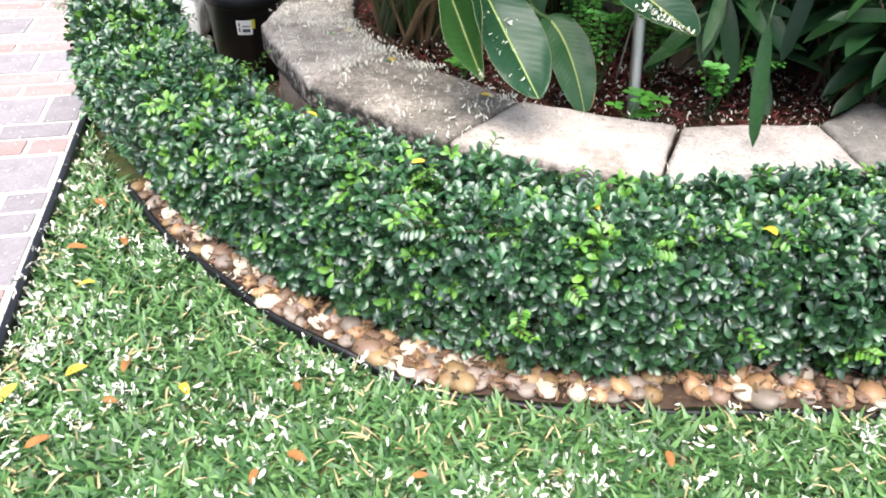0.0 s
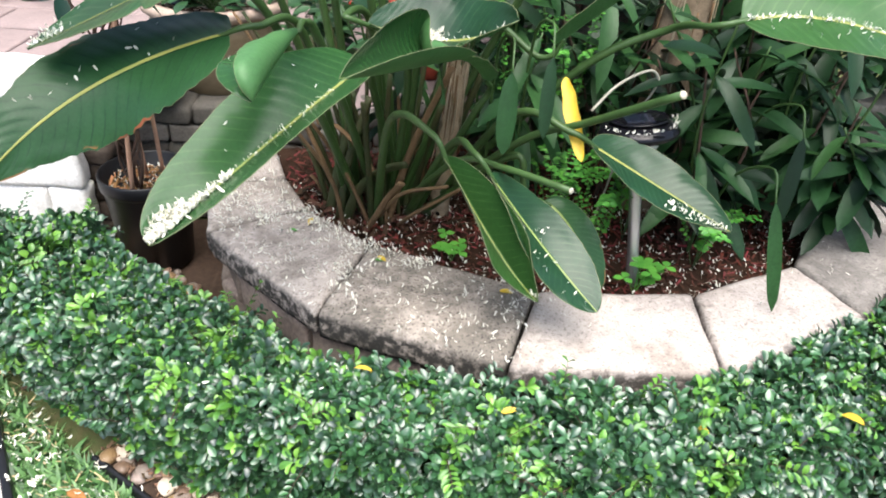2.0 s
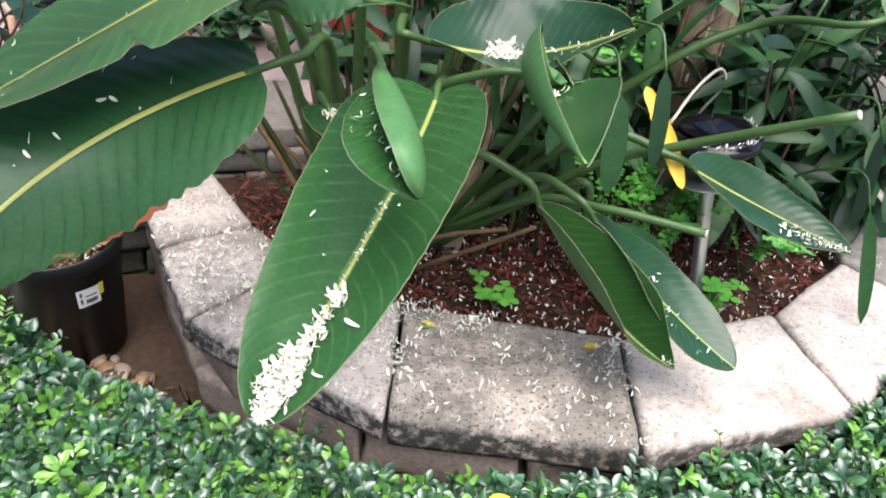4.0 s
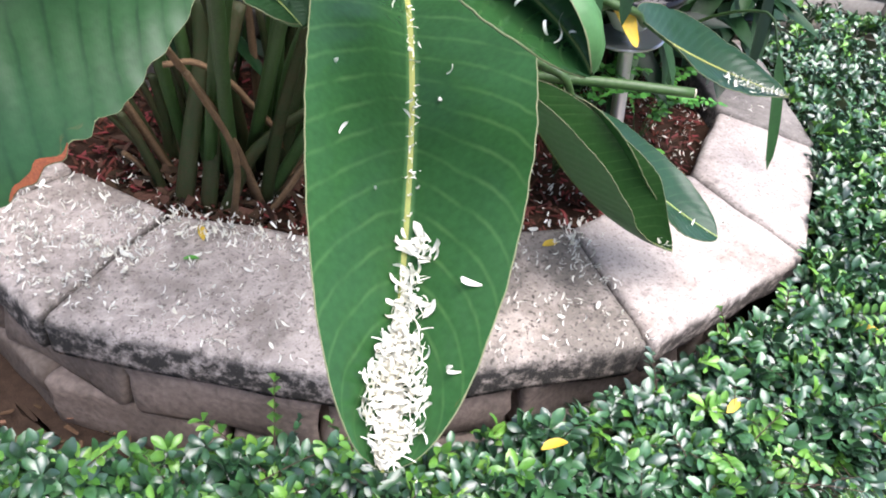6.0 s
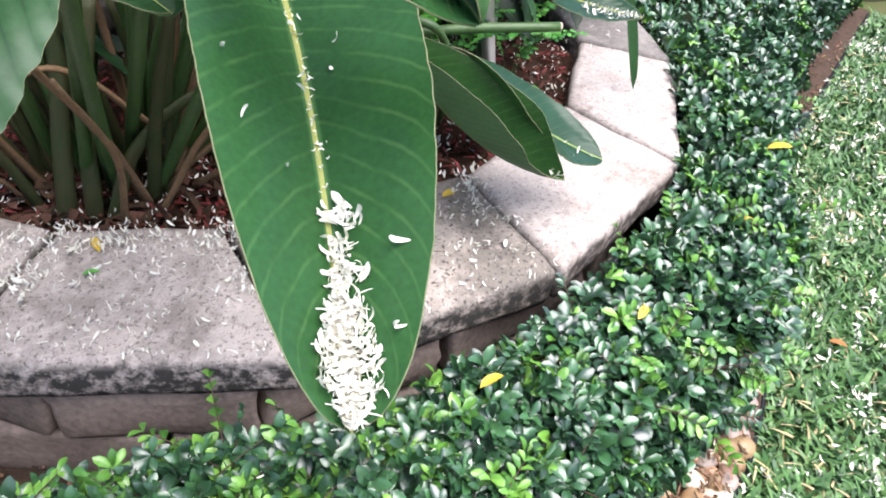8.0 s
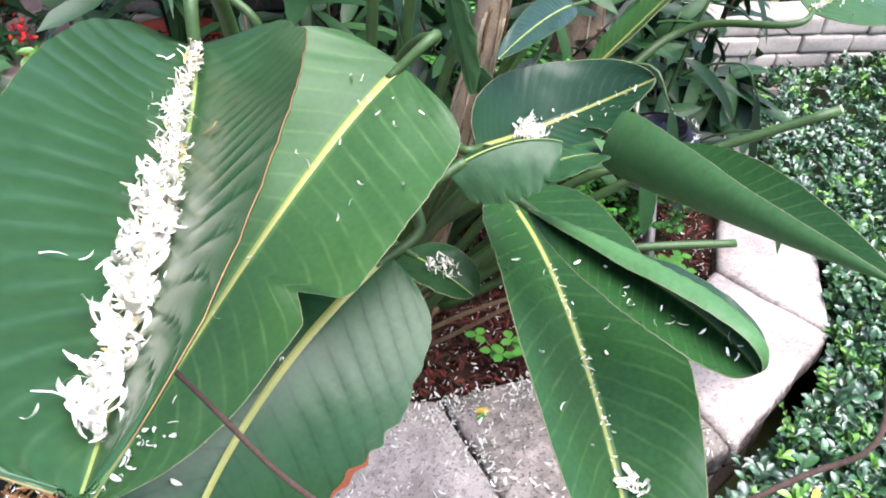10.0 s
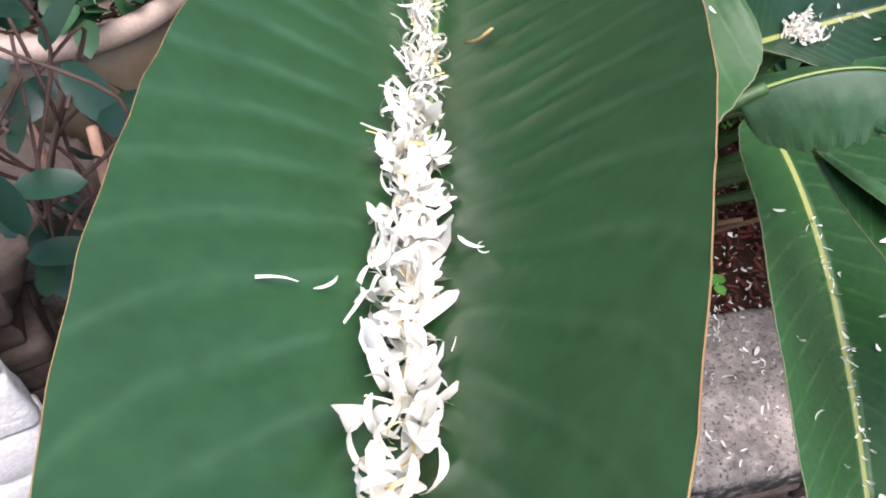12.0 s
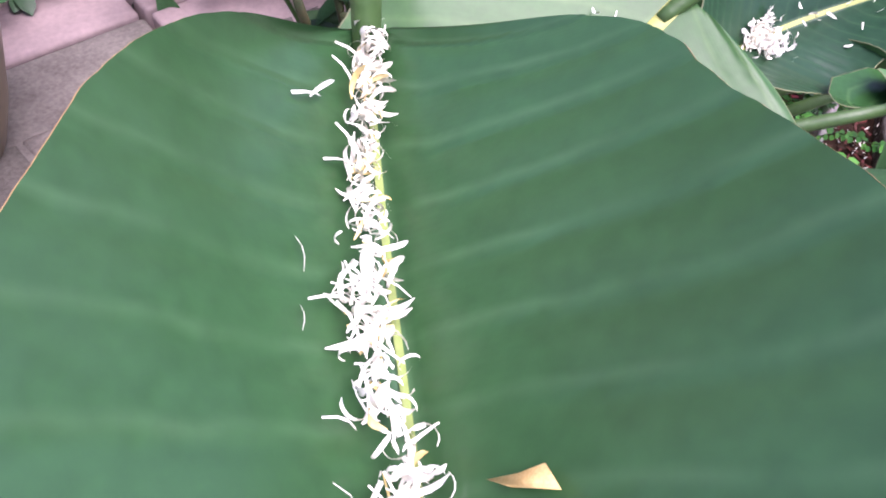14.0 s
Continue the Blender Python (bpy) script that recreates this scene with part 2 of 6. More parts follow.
M_TWIGBITS = mat("dry_twig_bits", (0.21, 0.13, 0.075), 0.85, 0.2, 60, 0.5, 0.4, island=0.6)
M_LITTER = mat("brown_leaf_litter", (0.085, 0.055, 0.038), 0.9, 0.2, 60, 0.6, 0.8)
M_ROCK = mat("weathered_rock", (0.085, 0.066, 0.052), 0.9, 0.2, 9, 0.5, 1.0)
M_STONE = mat("stacked_stone", (0.16, 0.145, 0.125), 0.9, 0.2, 18, 0.5, 0.9, obrand=0.3)
M_WHITE = mat("white_painted_stone", (0.87, 0.86, 0.83), 0.8, 0.2, 16, 0.12, 1.0, tint=(0.60, 0.58, 0.54))
M_PALE = mat("pale_stone", (0.40, 0.365, 0.315), 0.85, 0.2, 10, 0.3, 0.6, obrand=0.12)
M_TERRA = mat("terracotta_red", (0.40, 0.07, 0.04), 0.55, 0.4, 12, 0.3, 0.2)
M_BEIGE = mat("beige_glazed_pot", (0.20, 0.155, 0.095), 0.4, 0.5, 8, 0.3, 0.15)
M_RIMPOT = mat("pot_rim_clay", (0.44, 0.34, 0.27), 0.7, 0.3, 20, 0.3, 0.3)
M_STEEL = mat("brushed_steel", (0.62, 0.62, 0.63), 0.35, 0.5, 40, 0.1, 0.05)
M_STEEL.node_tree.nodes["Principled BSDF"].inputs["Metallic"].default_value = 0.9
M_LENS = mat("solar_panel", (0.012, 0.016, 0.03), 0.12, 0.6, 40, 0.2, 0.02)
M_CLEAR = mat("clear_shade", (0.62, 0.66, 0.62), 0.2, 0.5, 40, 0.1, 0.05)
M_LABEL = mat("paper_label", (0.82, 0.82, 0.80), 0.6, 0.3, 30, 0.06, 0.05)
M_INK = mat("label_ink", (0.10, 0.10, 0.11), 0.6, 0.3, 30, 0.1, 0.05)
M_TAG = mat("yellow_tag", (0.62, 0.55, 0.05), 0.6, 0.3, 30, 0.1, 0.05)
M_BAMBOO = mat("wood_stake", (0.42, 0.25, 0.17), 0.7, 0.3, 40, 0.3, 0.3)
M_TRUNK = mat("trunk_bark", (0.24, 0.18, 0.12), 0.9, 0.2, 30, 0.6, 1.0)
M_SHRUB = mat("shrub_leaf", (0.018, 0.052, 0.036), 0.34, 0.32, 20, 0.4, 0.05, island=0.25)
M_BACK = mat("background_leaf", (0.022, 0.072, 0.024), 0.45, 0.35, 20, 0.4, 0.05, island=0.4)
M_FERN = mat("fresh_leaf", (0.08, 0.30, 0.04), 0.45, 0.4, 20, 0.3, 0.05, island=0.3)
M_STRAP = mat("strap_leaf", (0.06, 0.17, 0.035), 0.45, 0.4, 20, 0.3, 0.05, obrand=0.3)
M_RED = mat("red_blossom", (0.65, 0.03, 0.02), 0.6, 0.3, 40, 0.2, 0.1, island=0.2)
M_TIE = mat("green_tie", (0.0, 0.22, 0.19), 0.5, 0.4, 40, 0.2, 0.1)
M_LANCE = mat("lance_leaf", (0.016, 0.055, 0.018), 0.42, 0.22, 20, 0.4, 0.08, obrand=0.65)
M_SLAB = mat("pink_concrete", (0.27, 0.21, 0.20), 0.9, 0.2, 12, 0.25, 0.4)


# ---- small building helpers ----
def thing(name, label, category, place=(0, 0, 0), group="", kind=""):
    ob = new(name)
    ob.empty_display_size = 0.05
    ob.location = place
    return tagged(ob, label, category, group, kind)


def from_lists(name, verts, faces, material, parent=None, label="", smooth=True, uvs=None):
    me = bpy.data.meshes.new(name)
    me.from_pydata([tuple(v) for v in verts], [], faces)
    me.materials.append(material)
    if smooth:
        me.polygons.foreach_set("use_smooth", [True] * len(me.polygons))
    if uvs is not None:
        lay = me.uv_layers.new(name="UVMap")
        idx = np.empty(len(me.loops), dtype=np.int32)
        me.loops.foreach_get("vertex_index", idx)
        lay.data.foreach_set("uv", np.asarray(uvs, dtype=np.float32)[idx].ravel())
    me.update()
    ob = new(name, me)
    if parent is not None:
        ob.parent = parent
        ob.matrix_parent_inverse = Matrix.Translation(parent.location).inverted()
    if label:
        ob["label"] = label
    return ob


def part(name, bm, material, parent=None, label="", smooth=True):
    me = bpy.data.meshes.new(name)
    bm.to_mesh(me)
    bm.free()
    me.materials.append(material)
    if smooth:
        me.polygons.foreach_set("use_smooth", [True] * len(me.polygons))
    ob = new(name, me)
    if parent is not None:
        ob.parent = parent
        ob.matrix_parent_inverse = Matrix.Translation(parent.location).inverted()
    if label:
        ob["label"] = label
    return ob


def unit(v):
    v = np.asarray(v, float)
    return v / (np.linalg.norm(v) + 1e-12)


def spline(points, n):
    """A smooth line of n points through the given ones (Catmull-Rom)."""
    p = np.asarray(points, float)
    p = np.vstack([2 * p[0] - p[1], p, 2 * p[-1] - p[-2]])
    out = []
    for t in np.linspace(0, len(p) - 3 - 1e-9, n):
        i, f = int(t), t - int(t)
        a, b, c, d = p[i:i + 4]
        out.append(0.5 * (2 * b + (c - a) * f + (2 * a - 5 * b + 4 * c - d) * f * f + (3 * b - a - 3 * c + d) * f ** 3))
    return np.array(out)


def tube(points, r0, r1, n=24, sides=8, flat=1.0, rough=0.0, closed=True):
    """A tapering round stem along a smooth line: verts, faces."""
    p = spline(points, n)
    t = np.gradient(p, axis=0)
    verts, faces = [], []
    side = np.cross(t[0], (0.3, 0.2, 1.0))
    for i in range(n):
        tt = unit(t[i])
        side = unit(side - tt * (side @ tt))
        up = np.cross(tt, side)
        r = r0 + (r1 - r0) * i / (n - 1)
        for k in range(sides):
            a = 2 * math.pi * k / sides
            rr = r * (1 + rough * math.sin(3.1 * k + 1.7 * i) * math.cos(0.9 * i + k))
            verts.append(p[i] + rr * (math.cos(a) * side + flat * math.sin(a) * up))
    for i in range(n - 1):
        for k in range(sides):
            k2 = (k + 1) % sides
            faces.append((i * sides + k, i * sides + k2, (i + 1) * sides + k2, (i + 1) * sides + k))
    if closed:
        faces.append(tuple(range(sides))[::-1])
        faces.append(tuple((n - 1) * sides + k for k in range(sides)))
    return verts, faces


def lathe(profile, sides=40, centre=(0, 0, 0), wob=0.0):
    """A turned shape from (radius, height) pairs: verts, faces."""
    verts, faces = [], []
    for j, (r, z) in enumerate(profile):
        for k in range(sides):
            a = 2 * math.pi * k / sides
            rr = r * (1 + wob * math.sin(a * 3 + j))
            verts.append((centre[0] + rr * math.cos(a), centre[1] + rr * math.sin(a), centre[2] + z))
    for j in range(len(profile) - 1):
        for k in range(sides):
            k2 = (k + 1) % sides
            faces.append((j * sides + k, j * sides + k2, (j + 1) * sides + k2, (j + 1) * sides + k))
    faces.append(tuple(range(sides))[::-1])
    faces.append(tuple((len(profile) - 1) * sides + k for k in range(sides)))
    return verts, faces


def scatter(name, template, places, material, parent=None, label="", smooth=True):
    """One joined mesh of many copies of a small template (verts array, faces) at 3x4 matrices."""
    tv, tf = template
    tv = np.asarray(tv, float)
    nv = len(tv)
    mats = np.asarray(places)
    verts = np.einsum("nij,vj->nvi", mats[:, :, :3], tv) + mats[:, None, :, 3]
    verts = verts.reshape(-1, 3)
    me = bpy.data.meshes.new(name)
    faces = np.asarray([f for f in tf], dtype=np.int32)
    k = faces.shape[1]
    allf = (faces[None] + (np.arange(len(mats)) * nv)[:, None, None]).reshape(-1, k)
    me.vertices.add(len(verts))
    me.vertices.foreach_set("co", verts.astype(np.float32).ravel())
    me.loops.add(allf.size)
    me.loops.foreach_set("vertex_index", allf.ravel().astype(np.int32))
    me.polygons.add(len(allf))
    me.polygons.foreach_set("loop_start", np.arange(0, allf.size, k, dtype=np.int32))
    me.polygons.foreach_set("use_smooth", [smooth] * len(allf))
    me.materials.append(material)
    me.update(calc_edges=True)
    me.validate()
    ob = new(name, me)
    if parent is not None:
        ob.parent = parent
        ob.matrix_parent_inverse = Matrix.Translation(parent.location).inverted()
    if label:
        ob["label"] = label
    return ob


def leaflet(length=1.0, width=0.5, cup=0.12, bend=0.15, n=5, point=0.6):
    """A small leaf along +y with its face up: quads, two across."""
    verts, faces = [], []
    for i in range(n + 1):
        s = i / n
        w = width / 2 * (s ** point) * ((1 - s) ** 0.5) / 0.6 + 0.004 * length
        z = -bend * s * s * length
        verts += [(-w, s * length, z + cup * w), (0, s * length, z), (w, s * length, z + cup * w)]
    for i in range(n):
        a = 3 * i
        faces += [(a, a + 1, a + 4, a + 3), (a + 1, a + 2, a + 5, a + 4)]
    return verts, faces


def frame_at(pos, along, normal, scale):
    """3x4 matrix: y along, z about normal."""
    y = unit(along)
    x = unit(np.cross(y, normal))
    z = np.cross(x, y)
    sx, sy, sz = (scale if isinstance(scale, (tuple, list)) else (scale,) * 3)
    return np.column_stack([x * sx, y * sy, z * sz, pos])


rng = np.random.default_rng(7)

# ---- plan ----
OUT = [(-0.73, 3.02), (-0.66, 2.74), (-0.60, 2.50), (-0.285, 2.205), (0.11, 2.065), (0.535, 2.07), (0.92, 2.28), (1.20, 2.62), (1.30, 3.05)]
INN = [(-0.56, 3.07), (-0.46, 2.80), (-0.37, 2.64), (-0.195, 2.485), (0.19, 2.325), (0.545, 2.345), (0.83, 2.49), (0.98, 2.75), (1.03, 3.10)]
CAP_LOW, SOIL = 0.247, 0.265
EDGE = [(-1.22, 2.44), (-0.95, 2.20), (-0.74, 2.05), (-0.50, 1.90), (-0.29, 1.815), (-0.11, 1.745), (0.10, 1.705), (0.22, 1.696), (0.37, 1.72), (0.56, 1.777), (0.80, 1.872), (1.03, 1.955), (1.40, 2.03), (1.90, 2.09), (2.70, 2.18)]
PAVE0, PAVE_E, PAVE_F = np.array((-0.614, 1.552)), np.array((-0.552, 0.834)), np.array((-0.834, -0.552))
H_OUT = [(-1.22, 2.47), (-1.15, 2.37), (-0.97, 2.20), (-0.73, 2.06), (-0.49, 1.94), (-0.28, 1.855), (-0.09, 1.79), (0.11, 1.755), (0.23, 1.745), (0.37, 1.77), (0.555, 1.825), (0.79, 1.92), (1.03, 2.00), (1.4, 2.07), (1.9, 2.13), (2.7, 2.22)]
H_IN = [(-1.13, 2.52), (-1.0, 2.53), (-0.89, 2.535), (-0.80, 2.43), (-0.655, 2.315), (-0.485, 2.225), (-0.315, 2.12), (-0.11, 2.05), (0.1, 2.02), (0.24, 2.02), (0.37, 2.02), (0.545, 2.07), (0.75, 2.20), (0.95, 2.335), (1.26, 2.70), (1.55, 2.92), (2.5, 2.46)]


def prism(poly, z0, z1, bevel=0.008, cuts=3, rough=0.003, seed=0):
    """A block over a plan polygon, with worn edges and an uneven face."""
    bm = bmesh.new()
    low = [bm.verts.new((x, y, z0)) for x, y in poly]
    top = [bm.verts.new((x, y, z1)) for x, y in poly]
    n = len(poly)
    bm.faces.new(low[::-1])
    bm.faces.new(top)
    for i in range(n):
        bm.faces.new((low[i], low[(i + 1) % n], top[(i + 1) % n], top[i]))
    bmesh.ops.recalc_face_normals(bm, faces=bm.faces)
    bmesh.ops.bevel(bm, geom=bm.edges[:], offset=bevel, segments=2, affect="EDGES", profile=0.6)
    if cuts:
        long = [e for e in bm.edges if e.calc_length() > 0.03]
        bmesh.ops.subdivide_edges(bm, edges=long, cuts=cuts, use_grid_fill=True)
    if rough:
        bm.normal_update()
        for v in bm.verts:
            p = v.co * 14 + Vector((seed * 3.7, seed * 1.3, 0))
            q = v.co * 55 + Vector((seed, 0, seed * 2.1))
            v.co += v.normal * rough * (noise.noise(p) * 1.4 + noise.noise(q) * 0.8)
    return bm


def quadpoly(a, b, c, d, gap=0.003):
    """Four plan corners, drawn in by a joint's half width."""
    p = np.array([a, b, c, d], float)
    m = p.mean(0)
    return [tuple(q + unit(m - q) * gap) for q in p]


# ---- ground ----
bm = bmesh.new()
bmesh.ops.create_grid(bm, x_segments=8, y_segments=8, size=400)
tagged(part("ground", bm, M_LAWN, smooth=False), "lawn soil running out level under the grass", "ground", kind="structure")


def edge_y(x):
    e = np.array(EDGE)
    return np.interp(x, e[:, 0], e[:, 1])


def right_of_paving(x, y):
    d = (np.array((x, y)) - PAVE0) @ PAVE_F
    return d < -0.01


def grass_blade():
    v, f = [], []
    for i in range(4):
        s = i / 3
        w = 0.5 * (1 - s ** 2.2) + 0.02
        v += [(-w * 0.13, s, -0.35 * s * s), (w * 0.13, s, -0.35 * s * s + 0.03)]
    for i in range(3):
        f.append((2 * i, 2 * i + 1, 2 * i + 3, 2 * i + 2))
    return v, f


def lawn():
    rows = []
    while len(rows) < 46000:
        x, y = rng.uniform(-1.25, 2.7), rng.uniform(0.95, 2.45)
        if y > edge_y(x) - 0.012 or y < edge_y(x) - 0.8 or not right_of_paving(x, y):
            continue
        a = rng.uniform(0, 6.283)
        lift = rng.uniform(0.25, 1.25)
        d = np.array((math.cos(a) * math.cos(lift), math.sin(a) * math.cos(lift), math.sin(lift)))
        l = rng.uniform(0.022, 0.046)
        rows.append(frame_at((x, y, 0.0), d, (0.2 * rng.normal(), 0.2 * rng.normal(), 1), (l * rng.uniform(1.2, 2.3), l, l)))
    straw = []
    for _ in range(4600):
        x = rng.uniform(-1.2, 2.4)
        y = edge_y(x) - 0.8 * rng.random()
        near = (np.array((x, y)) - PAVE0) @ PAVE_F
        if near > -0.02 or (near < -0.13 and rng.random() < 0.55):
            continue
        a = rng.uniform(0, 6.283)
        l = rng.uniform(0.02, 0.045)
        straw.append(frame_at((x, y, rng.uniform(0.004, 0.022)), (math.cos(a), math.sin(a), rng.uniform(0.0, 0.5)), (0.2 * rng.normal(), 0.2 * rng.normal(), 1), (l * 0.8, l, l)))
    tagged(scatter("straw", grass_blade(), straw, M_STRAW), "dry straw-coloured grass blades in the lawn", "straw", kind="stuff")
    ob = scatter("grass", grass_blade(), rows, M_GRASS)
    tagged(ob, "short broad-bladed green lawn grass littered with petals", "grass", kind="stuff")


lawn()


# ---- paving ----
def paving():
    base = thing("pavement", "worn red and grey brick paving with sandy joints", "pavement", kind="structure")

    def at(e, f):
        return tuple(PAVE0 + PAVE_E * e + PAVE_F * f)
    bed = prism([at(-1.2, 0.004), at(3.4, 0.004), at(3.4, 2.2), at(-1.2, 2.2)], -0.02, 0.0165, 0.002, 0, 0)
    part("sand_bed", bed, M_SAND, base, "pale sand between the bricks")
    strip = prism([at(-1.2, -0.016), at(0.95, -0.016), at(0.95, 0.002), at(-1.2, 0.002)], -0.02, 0.034, 0.003, 4, 0.002)
    part("paving_edge", strip, M_BLACK, base, "black plastic paving edge")
    e, k = -1.1, 0
    sizes = [(0.2, 0.2), (0.1, 0.2), (0.1, 0.2)]
    cache = {}
    while e < 3.2:
        d, l = sizes[k % 3]
        f = 0.02 - (0.1 if k % 2 else 0.0)
        while f < 1.9:
            f0, f1 = max(f, 0.012), min(f + l, 1.95)
            if f1 - f0 > 0.03:
                key = (round(d, 2), round(f1 - f0, 2))
                if key not in cache:
                    hx, hy = key[1] / 2 - 0.0075, key[0] / 2 - 0.0075
                    b = prism([(-hx, -hy), (hx, -hy), (hx, hy), (-hx, hy)], -0.02, 0.008, 0.004, 1, 0.0015, k)
                    me = bpy.data.meshes.new("brick")
                    b.to_mesh(me)
                    b.free()
                    cache[key] = {}
                    for mm in (M_PAVER_R, M_PAVER_G):
                        m2 = me.copy()
                        m2.materials.append(mm)
                        cache[key][mm.name] = m2
                mm = M_PAVER_R if rng.random() < (0.75 if k % 3 else 0.35) else M_PAVER_G
                ob = new("brick", cache[key][mm.name])
                ob.parent = base
                x, y = at(e + d / 2, (f0 + f1) / 2)
                ob.location = (x, y, 0.012 + rng.uniform(-0.0015, 0.0015))
                ob.rotation_euler = (rng.normal() * 0.006, rng.normal() * 0.006, math.atan2(PAVE_F[1], PAVE_F[0]))
            f += l
        e += d
        k += 1


# ---- planter wall ----
def planter():
    wall = thing("planter_wall", "curved low garden wall of cast stone blocks with thick capstones", "garden wall", (0.3, 2.2, 0), kind="structure")
    for i in range(len(OUT) - 1):
        poly = quadpoly(OUT[i], OUT[i + 1], INN[i + 1], INN[i], 0.004)
        part("capstone", prism(poly, CAP_LOW, CAP_TOP, 0.014, 6, 0.003, i), (M_CAP_MID, M_CAP_MID, M_CAP_MID, M_CAP_DARK, M_CAP_PALE, M_CAP_PALE, M_CAP_GREY, M_CAP_GREY)[i], wall)
    o, n = np.array(OUT), np.array(INN)
    mid = (o + n) / 2
    oo = o + (mid - o) * 0.12
    ii = n + (mid - n) * 0.25
    cum = np.r_[0, np.cumsum(np.linalg.norm(np.diff(oo, axis=0), axis=1))]
    for c in range(2):
        z1 = CAP_LOW - c * 0.122 - 0.007
        s = -0.1 * (c % 2)
        while s < cum[-1]:
            l = rng.uniform(0.26, 0.36)
            a, b = max(s, 0), min(s + l, cum[-1])
            if b - a > 0.05:
                def on(line, t):
                    return (np.interp(t, cum, line[:, 0]), np.interp(t, cum, line[:, 1]))
                m = (a + b) / 2
                out_shift = rng.uniform(-0.006, 0.006)
                pts = quadpoly(on(oo, a), on(oo, b), on(ii, b), on(ii, a), 0.009)
                part("block", prism(pts, z1 - 0.114, z1 + out_shift * 0.2, 0.010, 3, 0.009, int(s * 31) + c), M_BLOCK, wall)
            s += l
    bm = bmesh.new()
    vs = [bm.verts.new((x, y, SOIL)) for x, y in (ii * 0.6 + n * 0.4)] + [bm.verts.new((0.6, 3.4, SOIL)), bm.verts.new((-0.4, 3.4, SOIL))]
    bm.faces.new(vs)
    bmesh.ops.triangulate(bm, faces=bm.faces)
    bmesh.ops.subdivide_edges(bm, edges=bm.edges[:], cuts=5, use_grid_fill=True)
    for v in bm.verts:
        v.co.z += 0.012 * noise.noise(v.co * 9)
    tagged(part("planter_soil", bm, M_SOIL), "dark soil filling the planter", "soil", kind="structure")


planter()


def inside_planter(x, y, k=0.0):
    pts = np.array(INN + [(1.0, 3.5), (-0.5, 3.5)], float)
    c = np.array((0.25, 2.9))
    pts = c + (pts - c) * (1 - k)
    hit = False
    for i in range(len(pts)):
        (x1, y1), (x2, y2) = pts[i - 1], pts[i]
        if (y1 > y) != (y2 > y) and x < (x2 - x1) * (y - y1) / (y2 - y1) + x1:
            hit = not hit
    return hit


def chip():
    v = [(-.5, -.12, 0), (.5, -.08, 0), (.45, .1, 0.02), (-.4, .13, 0), (-.5, -.12, .1), (.5, -.08, .08), (.45, .1, .1), (-.4, .13, .09)]
    return v, [(4, 5, 6, 7), (0, 1, 5, 4), (1, 2, 6, 5), (2, 3, 7, 6), (3, 0, 4, 7)]


def mulch():
    rows = []
    while len(rows) < 5600:
        x, y = rng.uniform(-0.5, 1.05), rng.uniform(2.3, 3.25)
        if inside_planter(x, y, 0.02):
            d = (rng.normal(), rng.normal(), rng.normal() * 0.25)
            rows.append(frame_at((x, y, SOIL + rng.uniform(0.004, 0.022)), d, (rng.normal() * .4, rng.normal() * .4, 1), rng.uniform(0.010, 0.028)))
    tagged(scatter("bark_mulch", chip(), rows, M_MULCH, smooth=False), "red-brown bark mulch chips on the soil", "mulch", kind="stuff")


mulch()


# ---- hedge ----
def round_leaf():
    """Small obovate leaf, broad and rounded towards its end, a little cupped."""
    v, f = [], []
    for s, w in ((0.0, 0.04), (0.3, 0.15), (0.62, 0.25), (0.86, 0.20), (1.0, 0.06)):
        z = 0.06 * math.sin(s * 3) - 0.17 * s * s
        v += [(-w, s, z + 0.5 * w), (0, s, z), (w, s, z + 0.5 * w)]
    for i in range(4):
        a = 3 * i
        f += [(a, a + 1, a + 4, a + 3), (a + 1, a + 2, a + 5, a + 4)]
    return v, f


